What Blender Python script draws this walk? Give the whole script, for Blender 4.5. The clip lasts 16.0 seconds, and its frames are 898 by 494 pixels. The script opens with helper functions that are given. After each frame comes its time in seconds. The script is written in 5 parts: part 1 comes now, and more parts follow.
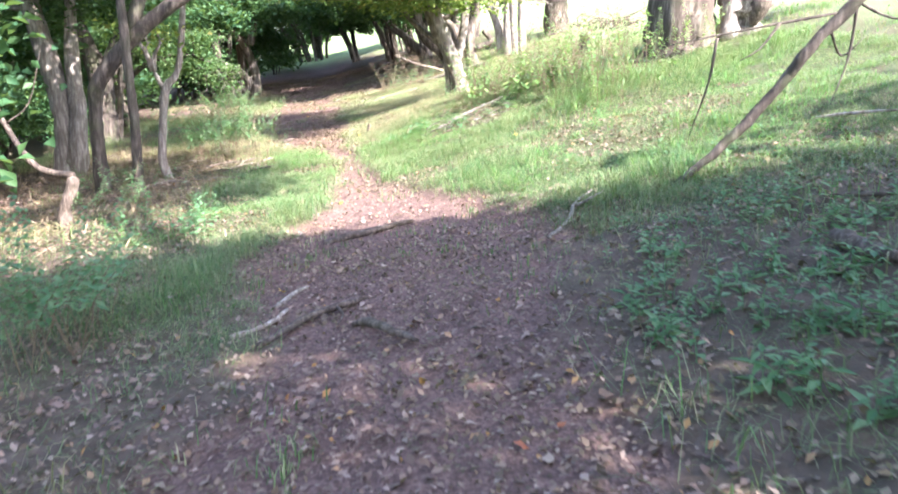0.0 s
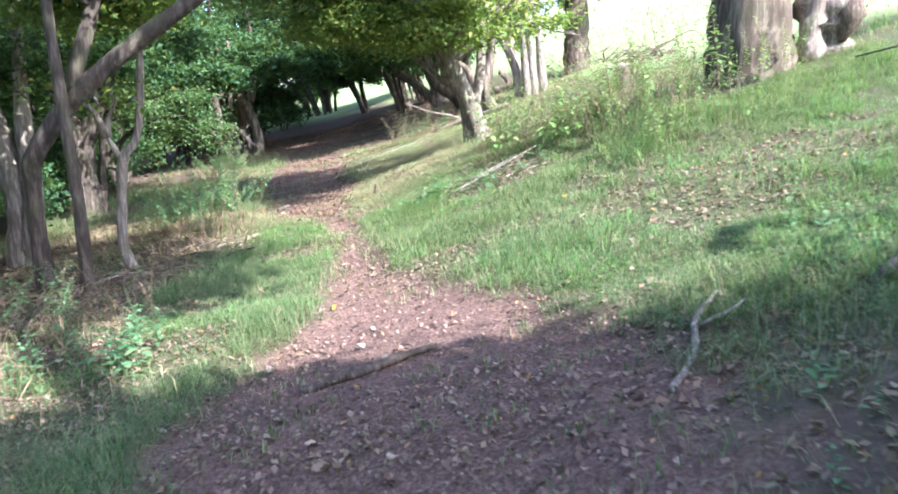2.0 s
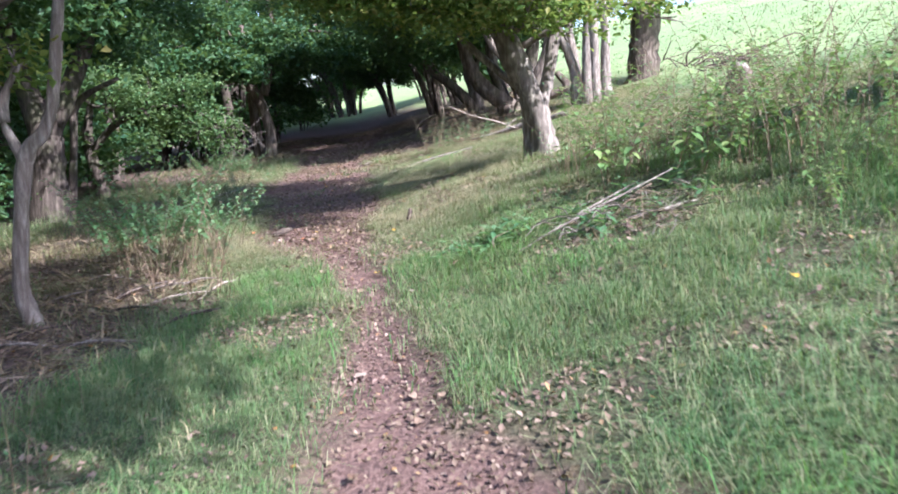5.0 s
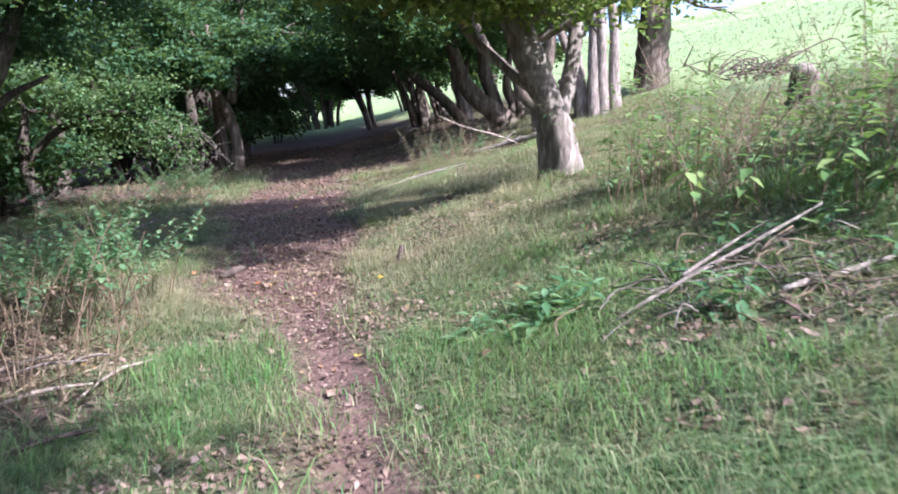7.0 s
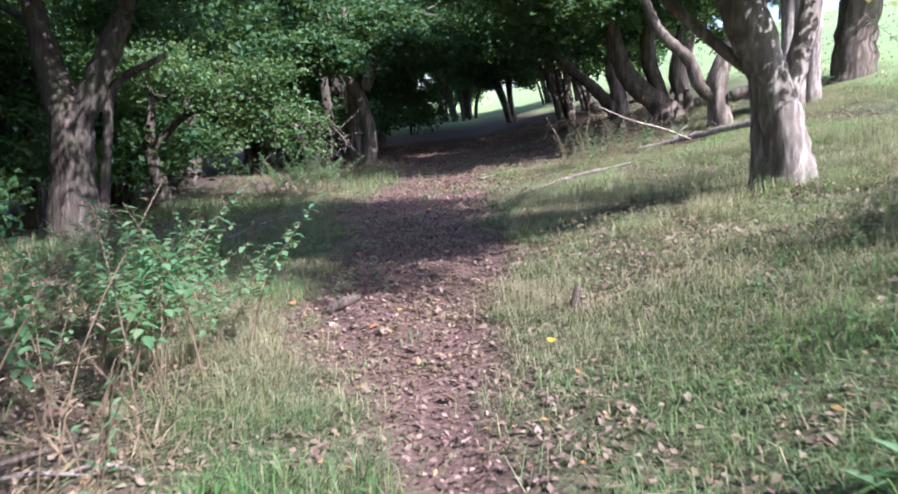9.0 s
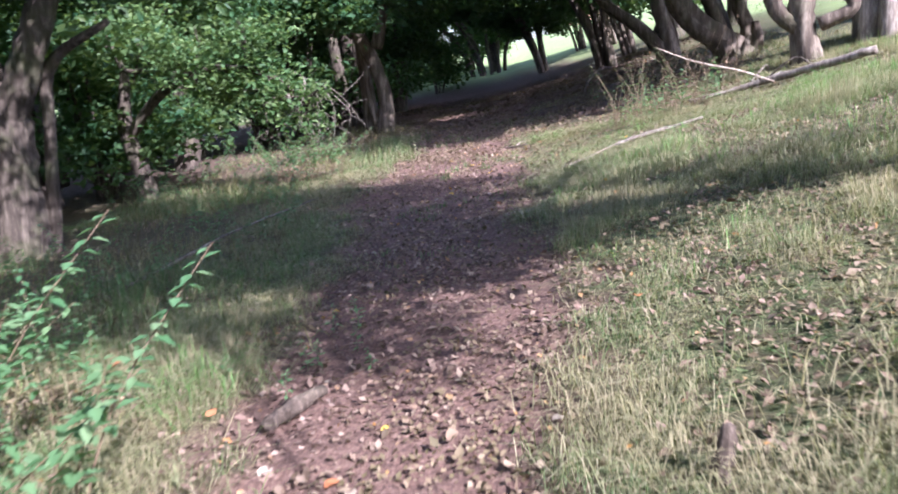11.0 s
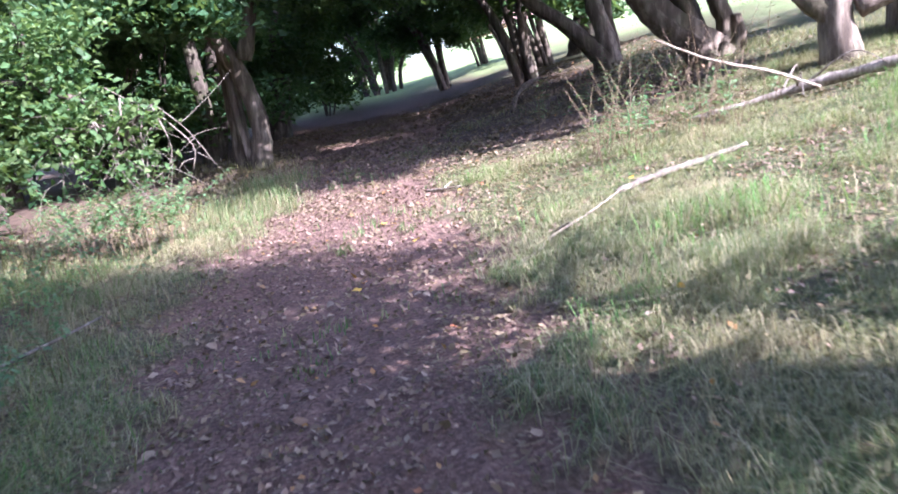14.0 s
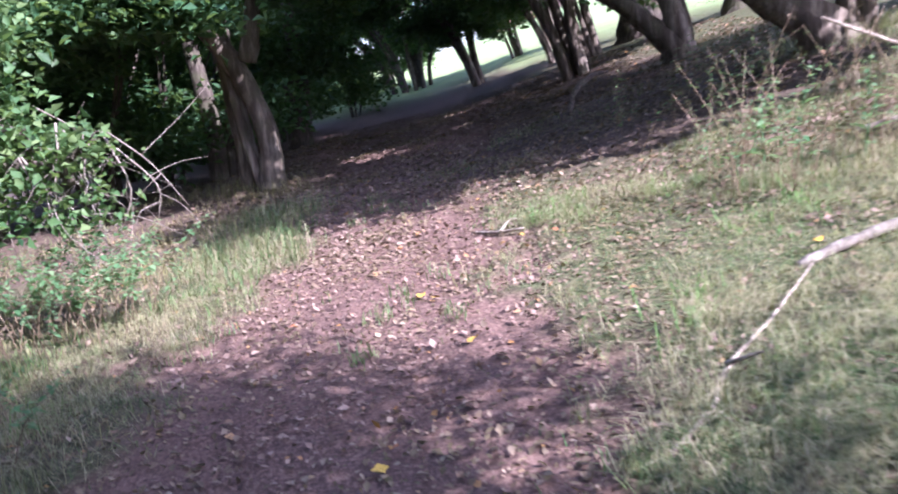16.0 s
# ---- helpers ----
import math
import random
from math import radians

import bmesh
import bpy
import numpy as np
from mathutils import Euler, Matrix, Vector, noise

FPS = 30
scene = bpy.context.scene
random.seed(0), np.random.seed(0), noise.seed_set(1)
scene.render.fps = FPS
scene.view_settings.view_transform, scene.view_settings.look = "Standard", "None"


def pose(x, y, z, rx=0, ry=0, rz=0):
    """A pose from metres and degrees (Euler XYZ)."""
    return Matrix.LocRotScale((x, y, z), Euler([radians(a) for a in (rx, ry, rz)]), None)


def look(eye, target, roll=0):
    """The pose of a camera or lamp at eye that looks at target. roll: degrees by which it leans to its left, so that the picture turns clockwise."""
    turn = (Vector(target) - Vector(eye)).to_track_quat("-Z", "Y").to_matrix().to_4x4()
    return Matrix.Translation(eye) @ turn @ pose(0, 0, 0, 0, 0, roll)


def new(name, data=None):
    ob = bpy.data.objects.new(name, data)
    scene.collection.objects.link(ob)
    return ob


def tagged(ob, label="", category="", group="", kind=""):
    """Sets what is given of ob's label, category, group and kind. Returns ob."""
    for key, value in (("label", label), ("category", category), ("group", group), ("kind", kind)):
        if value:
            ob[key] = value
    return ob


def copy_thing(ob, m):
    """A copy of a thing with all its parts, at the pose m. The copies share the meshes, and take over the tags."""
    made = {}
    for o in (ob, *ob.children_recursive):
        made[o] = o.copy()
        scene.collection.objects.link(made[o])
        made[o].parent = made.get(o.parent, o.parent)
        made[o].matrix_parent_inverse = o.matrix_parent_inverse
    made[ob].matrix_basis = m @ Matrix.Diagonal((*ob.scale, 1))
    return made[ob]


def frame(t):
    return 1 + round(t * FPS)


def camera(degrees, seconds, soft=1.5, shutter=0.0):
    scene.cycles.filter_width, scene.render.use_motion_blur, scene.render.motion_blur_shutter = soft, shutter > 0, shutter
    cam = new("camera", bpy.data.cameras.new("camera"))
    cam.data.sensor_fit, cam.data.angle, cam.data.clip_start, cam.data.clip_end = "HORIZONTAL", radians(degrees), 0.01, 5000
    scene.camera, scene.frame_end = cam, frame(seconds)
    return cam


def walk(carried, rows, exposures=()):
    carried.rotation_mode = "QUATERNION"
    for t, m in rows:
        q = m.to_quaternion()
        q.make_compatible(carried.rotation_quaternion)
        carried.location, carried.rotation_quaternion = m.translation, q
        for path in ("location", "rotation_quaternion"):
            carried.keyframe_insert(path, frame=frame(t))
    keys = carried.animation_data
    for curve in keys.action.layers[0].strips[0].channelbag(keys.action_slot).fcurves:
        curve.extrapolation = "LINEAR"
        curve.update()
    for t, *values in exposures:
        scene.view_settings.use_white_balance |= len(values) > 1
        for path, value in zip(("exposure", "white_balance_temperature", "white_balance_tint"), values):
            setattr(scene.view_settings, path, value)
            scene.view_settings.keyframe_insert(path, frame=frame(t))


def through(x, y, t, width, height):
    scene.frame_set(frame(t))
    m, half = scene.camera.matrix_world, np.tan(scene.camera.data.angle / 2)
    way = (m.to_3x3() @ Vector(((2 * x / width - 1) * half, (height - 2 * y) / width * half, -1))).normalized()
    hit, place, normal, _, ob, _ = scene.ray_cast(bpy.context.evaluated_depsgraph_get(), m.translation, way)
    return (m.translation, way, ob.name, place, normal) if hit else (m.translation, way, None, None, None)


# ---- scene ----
cam = camera(59.2, 16.0, soft=1.8, shutter=0.4)
PATH = [
    (0, (-0.215, -2.086, 1.63), (-0.038, -0.153, 1.148), 0.6),
    (0.5, (-0.218, -1.488, 1.67), (-0.04, 0.457, 1.241), -0.3),
    (1, (-0.139, -0.785, 1.656), (0.026, 1.171, 1.271), -0.8),
    (1.5, (-0.151, -0.151, 1.617), (-0.008, 1.81, 1.252), 0.2),
    (2, (-0.096, 0.563, 1.582), (0.036, 2.524, 1.211), -2.6),
    (2.5, (-0.182, 1.206, 1.547), (-0.112, 3.167, 1.162), -1.2),
    (2.9, (-0.21, 1.71, 1.52), (-0.173, 3.672, 1.135), -0.3),
    (3, (-0.19, 1.853, 1.513), (-0.174, 3.814, 1.121), -0.9),
    (3.5, (-0.224, 2.453, 1.531), (-0.226, 4.411, 1.124), -2.3),
    (4, (-0.275, 3.071, 1.494), (-0.231, 5.032, 1.101), -1.4),
    (4.2, (-0.268, 3.364, 1.443), (-0.217, 5.326, 1.06), -0.8),
    (6.3, (-0.508, 6.085, 1.363), (-0.378, 8.055, 1.045), 0.3),
    (6.5, (-0.483, 6.326, 1.328), (-0.337, 8.295, 1.01), -0.5),
    (7, (-0.491, 6.978, 1.298), (-0.343, 8.948, 0.987), 1.0),
    (7.5, (-0.556, 7.546, 1.273), (-0.435, 9.518, 0.963), 1.3),
    (8, (-0.645, 8.177, 1.28), (-0.699, 10.149, 0.951), -1.2),
    (8.5, (-0.775, 8.688, 1.274), (-0.934, 10.654, 0.944), 1.2),
    (8.7, (-0.757, 8.916, 1.215), (-0.927, 10.882, 0.888), 1.8),
    (10.8, (-0.868, 11.637, 1.301), (-1.164, 13.565, 0.858), -1.3),
    (11, (-0.898, 11.916, 1.254), (-1.172, 13.847, 0.812), -2.1),
    (11.5, (-1.031, 12.692, 1.252), (-1.279, 14.618, 0.775), -3.1),
    (12, (-1.18, 13.311, 1.25), (-1.402, 15.231, 0.736), -2.7),
    (12.5, (-1.236, 14.071, 1.22), (-1.447, 15.994, 0.712), -2.3),
    (13, (-1.362, 14.784, 1.193), (-1.566, 16.718, 0.726), -3.5),
    (13.5, (-1.383, 15.535, 1.163), (-1.409, 17.49, 0.739), -4.6),
    (14, (-1.508, 16.197, 1.126), (-1.524, 18.156, 0.721), -3.2),
    (14.5, (-1.566, 16.912, 1.108), (-1.566, 18.873, 0.713), -2.3),
    (15, (-1.583, 17.49, 1.204), (-1.577, 19.446, 0.787), -2.7),
    (15.5, (-1.676, 18.111, 1.224), (-1.657, 20.074, 0.842), -2.1),
    (16, (-1.724, 18.746, 1.254), (-1.821, 20.7, 0.837), -5.0),
]
walk(cam, [(t, look(eye, target, roll)) for t, eye, target, roll in PATH],
     exposures=[(t, e + 1.5, k, n) for t, e, k, n in ((0.0, 1.24, 5850, 17), (0.5, 0.95, 5700, 15), (1.0, 0.88, 5650, 15), (2.0, 0.68, 5550, 15), (3.0, 0.42, 5450, 17), (4.2, 0.15, 5400, 19), (7.0, 0.0, 5400, 25), (8.7, -0.05, 5350, 24), (11.0, 0.15, 5450, 26), (12.5, 0.66, 5450, 27), (13.5, 0.85, 5400, 29), (14.5, 0.7, 5350, 31), (16.0, 0.42, 5300, 34))])

# ---- light: late-summer sun from the uphill side, well behind the walker ----
SUN = Vector((0.74, -0.67, 0.93)).normalized()
world = bpy.data.worlds.new("sky")
scene.world = world
world.use_nodes = True
sky = world.node_tree.nodes.new("ShaderNodeTexSky")
sky.sky_type, sky.sun_disc = "NISHITA", False
sky.sun_elevation, sky.sun_rotation = math.asin(SUN.z), math.atan2(SUN.x, SUN.y)
sky.dust_density, sky.air_density = 2.0, 1.0
background = world.node_tree.nodes["Background"]
background.inputs["Strength"].default_value = 0.145
world.node_tree.links.new(sky.outputs[0], background.inputs["Color"])
sun = new("sun", bpy.data.lights.new("sun", "SUN"))
sun.data.energy, sun.data.angle, sun.data.color = 4.8, radians(0.55), (1.0, 0.94, 0.84)
sun.matrix_world = look((0, 0, 40), Vector((0, 0, 40)) - SUN)


# ---- materials ----
def node(m, kind, **inputs):
    n = m.node_tree.nodes.new("ShaderNode" + kind)
    for key, value in inputs.items():
        n.inputs[key.replace("_", " ")].default_value = value
    return n


def link(m, a, b):
    m.node_tree.links.new(a, b)


def ramp(m, value, stops):
    n = node(m, "ValToRGB")
    while len(n.color_ramp.elements) < len(stops):
        n.color_ramp.elements.new(0.5)
    for e, (at, col) in zip(n.color_ramp.elements, stops):
        e.position, e.color = at, (*col, 1)
    link(m, value, n.inputs["Fac"])
    return n.outputs["Color"]


def blend(m, fac, a, b):
    n = m.node_tree.nodes.new("ShaderNodeMix")
    n.data_type = "RGBA"
    for value, socket in ((fac, n.inputs[0]), (a, n.inputs[6]), (b, n.inputs[7])):
        if isinstance(value, (tuple, float, int)):
            socket.default_value = (*value, 1) if isinstance(value, tuple) else value
        else:
            link(m, value, socket)
    return n.outputs[2]


def noise_tex(m, scale, detail=4, stretch=None, rough=0.6):
    c = node(m, "TexCoord").outputs["Object"]
    if stretch:
        mp = node(m, "Mapping")
        mp.inputs["Scale"].default_value = stretch
        link(m, c, mp.inputs["Vector"])
        c = mp.outputs[0]
    n = node(m, "TexNoise", Scale=scale, Detail=detail, Roughness=rough)
    link(m, c, n.inputs["Vector"])
    return n.outputs["Fac"]


def material(name, roughness=0.8):
    m = bpy.data.materials.new(name)
    m.use_nodes = True
    p = m.node_tree.nodes["Principled BSDF"]
    p.inputs["Roughness"].default_value = roughness
    p.inputs["Specular IOR Level"].default_value = 0.25
    return m, p


def bump(m, p, fac, strength, distance=0.02):
    b = node(m, "Bump", Strength=strength, Distance=distance)
    link(m, fac, b.inputs["Height"])
    link(m, b.outputs[0], p.inputs["Normal"])


def bark(name, dark, pale, moss=0.3, ridge=18):
    """Furrowed bark: ridges along the trunk, pale patches, moss in blotches."""
    m, p = material(name, 0.9)
    ridges = noise_tex(m, ridge, 6, (1, 1, 0.18), 0.65)
    blotch = noise_tex(m, 2.2, 3)
    col = ramp(m, ridges, [(0.32, tuple(c * 0.6 for c in dark)), (0.48, dark), (0.72, pale)])
    green = ramp(m, blotch, [(0.5, (0, 0, 0)), (0.72, (moss, moss, moss))])
    col = blend(m, green, col, (0.10, 0.12, 0.05))
    link(m, col, p.inputs["Base Color"])
    bump(m, p, ridges, 0.7, 0.035)
    return m


def leafy(name, stops, through=0.45, roughness=0.5, patch_colour=(0.16, 0.17, 0.045), patch_scale=0.9, patch_most=0.35):
    """Thin leaves: each one its own shade, half of the light goes through."""
    m, p = material(name, roughness)
    rnd = node(m, "NewGeometry").outputs["Random Per Island"]
    col = ramp(m, rnd, stops)
    col = blend(m, ramp(m, noise_tex(m, patch_scale, 3), [(0.42, (0, 0, 0)), (0.66, (patch_most,) * 3)]), col, patch_colour)
    link(m, col, p.inputs["Base Color"])
    tr = node(m, "BsdfTranslucent")
    warm = blend(m, 0.35, col, (0.30, 0.42, 0.05))
    link(m, warm, tr.inputs["Color"])
    mix = node(m, "MixShader", Fac=through)
    link(m, p.outputs[0], mix.inputs[1])
    link(m, tr.outputs[0], mix.inputs[2])
    link(m, mix.outputs[0], m.node_tree.nodes["Material Output"].inputs["Surface"])
    return m


BARK_HAZEL = bark("hazel_bark", (0.18, 0.15, 0.125), (0.42, 0.37, 0.31), 0.3, 16)
BARK_OAK = bark("oak_bark", (0.095, 0.072, 0.056), (0.29, 0.24, 0.19), 0.35, 9)
BARK_DARK = bark("dark_bark", (0.07, 0.055, 0.045), (0.19, 0.155, 0.125), 0.5, 16)
BARK_PALE = bark("pale_bark", (0.22, 0.18, 0.15), (0.48, 0.42, 0.36), 0.15, 20)
DEAD_WOOD = bark("dead_wood", (0.30, 0.24, 0.19), (0.62, 0.55, 0.46), 0.05, 26)
DEAD_DARK = bark("damp_dead_wood", (0.10, 0.075, 0.06), (0.26, 0.20, 0.16), 0.2, 26)
BLEACHED = bark("bleached_wood", (0.25, 0.21, 0.17), (0.56, 0.50, 0.43), 0.05, 30)
LEAF_FIELD = leafy("maple_leaves", [(0.0, (0.08, 0.16, 0.04)), (0.5, (0.15, 0.24, 0.055)), (0.85, (0.28, 0.33, 0.08)), (1.0, (0.45, 0.38, 0.12))], 0.5)
# Woodland leaves, darkened to stand in for shade from a higher canopy.
LEAF_WOOD = leafy("shaded_woodland_leaves", [(0.0, (0.03, 0.075, 0.032)), (0.6, (0.045, 0.11, 0.045)), (1.0, (0.085, 0.15, 0.055))], 0.36, patch_colour=(0.07, 0.12, 0.04))
LEAF_HAZEL = leafy("hazel_leaves", [(0.0, (0.055, 0.125, 0.05)), (0.6, (0.10, 0.19, 0.075)), (1.0, (0.20, 0.28, 0.12))], 0.45)
# Darkest leaves: the gloom of the wood behind is put into the colour.
LEAF_DARK = leafy("deep_shade_leaves", [(0.0, (0.025, 0.075, 0.035)), (1.0, (0.05, 0.12, 0.05))], 0.4)
LEAF_NETTLE = leafy("nettle_leaves", [(0.0, (0.08, 0.19, 0.085)), (0.6, (0.13, 0.27, 0.13)), (1.0, (0.24, 0.36, 0.19))], 0.45)
LEAF_BRAMBLE = leafy("bramble_leaves", [(0.0, (0.10, 0.20, 0.07)), (0.6, (0.17, 0.29, 0.10)), (1.0, (0.33, 0.42, 0.15))], 0.4)
GRASS = leafy("grass_blades", [(0.0, (0.058, 0.14, 0.05)), (0.45, (0.11, 0.205, 0.075)), (0.75, (0.21, 0.27, 0.12)), (1.0, (0.42, 0.38, 0.24))], 0.35, 0.5, (0.22, 0.25, 0.11), 1.3, 0.35)
GRASS_LUSH = leafy("lush_grass", [(0.0, (0.07, 0.20, 0.05)), (0.5, (0.12, 0.30, 0.08)), (1.0, (0.24, 0.40, 0.13))], 0.4)
GRASS_BANK = leafy("bank_grass", [(0.0, (0.08, 0.15, 0.055)), (0.38, (0.16, 0.21, 0.09)), (0.65, (0.32, 0.30, 0.17)), (1.0, (0.50, 0.44, 0.30))], 0.35, 0.5, (0.38, 0.32, 0.20), 1.1, 0.85)
GRASS_DRY = leafy("dry_grass", [(0.0, (0.16, 0.17, 0.06)), (0.5, (0.34, 0.29, 0.15)), (1.0, (0.52, 0.45, 0.28))], 0.3)
STALK = leafy("dry_stalks", [(0.0, (0.12, 0.08, 0.055)), (0.6, (0.22, 0.155, 0.105)), (1.0, (0.34, 0.26, 0.18))], 0.1)
LITTER = leafy("dead_leaves", [(0.0, (0.09, 0.055, 0.045)), (0.4, (0.18, 0.115, 0.095)), (0.75, (0.27, 0.18, 0.145)), (0.96, (0.37, 0.27, 0.22)), (1.0, (0.42, 0.20, 0.06))], 0.15, 0.6)


def ground_material():
    """Trodden earth, thin turf and brown woodland floor, mixed by the two masks of the ground sheet."""
    m, p = material("earth_and_turf", 0.95)
    fine, mid, wide = noise_tex(m, 40, 6), noise_tex(m, 7, 5), noise_tex(m, 0.8, 3)
    earth = ramp(m, fine, [(0.3, (0.060, 0.037, 0.032)), (0.5, (0.16, 0.096, 0.076)), (0.72, (0.30, 0.20, 0.16))])
    earth = blend(m, ramp(m, mid, [(0.4, (0, 0, 0)), (0.7, (0.5, 0.5, 0.5))]), earth, (0.085, 0.052, 0.043))
    turf = ramp(m, fine, [(0.3, (0.04, 0.045, 0.022)), (0.5, (0.08, 0.095, 0.042)), (0.75, (0.16, 0.17, 0.08))])
    turf = blend(m, ramp(m, mid, [(0.42, (0, 0, 0)), (0.68, (0.85, 0.85, 0.85))]), turf, (0.115, 0.08, 0.055))
    floor_ = ramp(m, mid, [(0.3, (0.06, 0.042, 0.034)), (0.55, (0.115, 0.08, 0.06)), (0.75, (0.19, 0.14, 0.10))])
    meadow = ramp(m, wide, [(0.3, (0.24, 0.33, 0.13)), (0.7, (0.32, 0.40, 0.17))])
    dirt, woods, field = (node(m, "Attribute") for _ in range(3))
    dirt.attribute_name, woods.attribute_name, field.attribute_name = "dirt", "woods", "field"
    col = blend(m, field.outputs["Fac"], turf, meadow)
    col = blend(m, woods.outputs["Fac"], col, floor_)
    col = blend(m, dirt.outputs["Fac"], col, earth)
    link(m, col, p.inputs["Base Color"])
    bump(m, p, fine, 0.6, 0.03)
    return m


# ---- mesh tools ----
rng = np.random.default_rng(7)


def lattice(x, y, seed):
    n = (x.astype(np.int64) * 374761393 + y.astype(np.int64) * 668265263 + seed * 2147483647) & 0xFFFFFFFF
    n = ((n ^ (n >> 13)) * 1274126177) & 0xFFFFFFFF
    return ((n ^ (n >> 16)) & 0xFFFF) / 65535.0


def value_noise(x, y, scale, seed=1):
    x, y = np.asarray(x, float) * scale, np.asarray(y, float) * scale
    i, j = np.floor(x), np.floor(y)
    u, v = x - i, y - j
    u, v = u * u * (3 - 2 * u), v * v * (3 - 2 * v)
    a, b = lattice(i, j, seed), lattice(i + 1, j, seed)
    c, d = lattice(i, j + 1, seed), lattice(i + 1, j + 1, seed)
    return (a + (b - a) * u) * (1 - v) + (c + (d - c) * u) * v


def smooth(v, lo, hi):
    t = np.clip((np.asarray(v, float) - lo) / (hi - lo), 0, 1)
    return t * t * (3 - 2 * t)


def soft_plus(v, k):
    return k * np.log1p(np.exp(np.clip(v / k, -40, 40)))


def path_middle(y):
    return np.interp(y, [-8, -2, 4, 8, 12, 16, 22, 30, 40, 60], [-.2, -.1, -.2, -.5, -.9, -1.3, -1.7, -2.2, -3.0, -5])


def land(x, y):
    """The lie of the land: a path along a slope that rises to the east."""
    x, y = np.asarray(x, float), np.asarray(y, float)
    m = path_middle(y)
    u = x - m
    rise = np.interp(y, [20, 26, 32, 38, 52, 64, 110, 300], [0, .12, .42, .6, .8, 1.8, 5.0, 6.0])
    bank = 0.24 * np.exp(-((y - 13) / 4.5) ** 2) / (1 + np.exp(np.clip((1.2 - u) / .25, -50, 50)))
    return 0.14 * m + 0.13 * np.maximum(u, -40) + 0.16 * soft_plus(u - 1.0, .5) + 0.09 * soft_plus(np.minimum(u, 90) - 15, 2) + rise + bank


def ground_at(x, y):
    rough = 0.10 * (value_noise(x, y, 0.7, 3) - 0.5) + 0.05 * (value_noise(x, y, 2.3, 4) - 0.5) + 0.022 * (value_noise(x, y, 7, 5) - 0.5)
    return land(x, y) + rough * (0.35 + 0.65 * smooth(np.abs(np.asarray(x) - path_middle(y)), 0.4, 2.0))


def dirt_at(x, y):
    left = np.interp(y, [-6, 1, 2.6, 4, 5.7, 7, 8, 10, 11, 12.5, 14.2, 15.5, 18, 20, 22, 24, 26, 28, 33, 39, 60],
                     [-1.3, -1.1, -1.05, -1.2, -1.3, -.85, -.8, -.85, -1.0, -1.3, -2.2, -2.5, -2.9, -3.3, -3.7, -4.0, -3.6, -3.8, -4.7, -6.3, -9])
    right = np.interp(y, [-6, 1, 2.6, 4, 5, 6, 7, 7.6, 10, 11, 12.5, 14.2, 15.5, 18, 20, 22, 24, 26, 28, 33, 39, 60],
                      [.8, .8, 1.0, 1.4, 1.2, .8, .35, .05, -.38, -.44, -.75, -.8, -.75, -.85, -1.0, -1.1, -1.35, -1.6, -1.75, -1.6, -1.5, -3])
    w = 0.6 * (value_noise(x, y, 1.6, 8) - 0.5) + 0.55 * (value_noise(x, y, 5, 9) - 0.5) + 0.3 * (value_noise(x, y, 13, 10) - 0.5)
    d = np.minimum(x - left, right - x) + w * np.clip((right - left) * 0.45, 0.2, 1)
    return smooth(d, -0.28, 0.26) * smooth(54 - y, 0, 8)


def woods_at(x, y):
    """Brown floor under the trees: left of the path, and all across farther on."""
    w = 0.9 * (value_noise(x, y, 0.6, 12) - 0.5) + 0.5 * (value_noise(x, y, 2.2, 13) - 0.5)
    u = x - path_middle(y)
    left = smooth(-u - 1.75 + 0.7 * np.exp(-((y - 11.3) / 2.2) ** 2) + 1.5 * w, 0, 0.8) * smooth(y, 2, 6) * (0.45 + 0.55 * smooth(20 - y, 0, 6))
    far = smooth(y - 26 + 3 * w, 0, 3) * smooth(5.2 - u + 2 * w, 0, 1.5)
    return np.clip(np.maximum(np.maximum(left, far), 0.85 * smooth(3.9 - y + 2.2 * w, 0, 1.6)), 0, 1) * smooth(58 - y, 0, 6)


def mesh_of(name, verts, faces, mat):
    """A mesh from an array of corners and a list of (n, 3 or 4) index arrays."""
    me = bpy.data.meshes.new(name)
    verts = np.asarray(verts, np.float32)
    faces = [np.asarray(f, np.int32) for f in faces if len(f)]
    loops = np.concatenate([f.ravel() for f in faces])
    sizes = np.concatenate([np.full(len(f), f.shape[1], np.int32) for f in faces])
    me.vertices.add(len(verts))
    me.vertices.foreach_set("co", verts.ravel())
    me.loops.add(len(loops))
    me.loops.foreach_set("vertex_index", loops)
    me.polygons.add(len(sizes))
    me.polygons.foreach_set("loop_start", np.concatenate([[0], np.cumsum(sizes)[:-1]]).astype(np.int32))
    me.update(calc_edges=True)
    me.materials.append(mat)
    return me


def part(name, me, parent, label=""):
    ob = new(name, me)
    ob.parent = parent
    if label:
        ob["label"] = label
    return ob


def thing(name, x, y, label, category, group="", z=None):
    ob = new(name)
    ob.empty_display_size = 0.2
    ob.location = (x, y, float(ground_at(x, y)) if z is None else z)
    return tagged(ob, label, category, group)


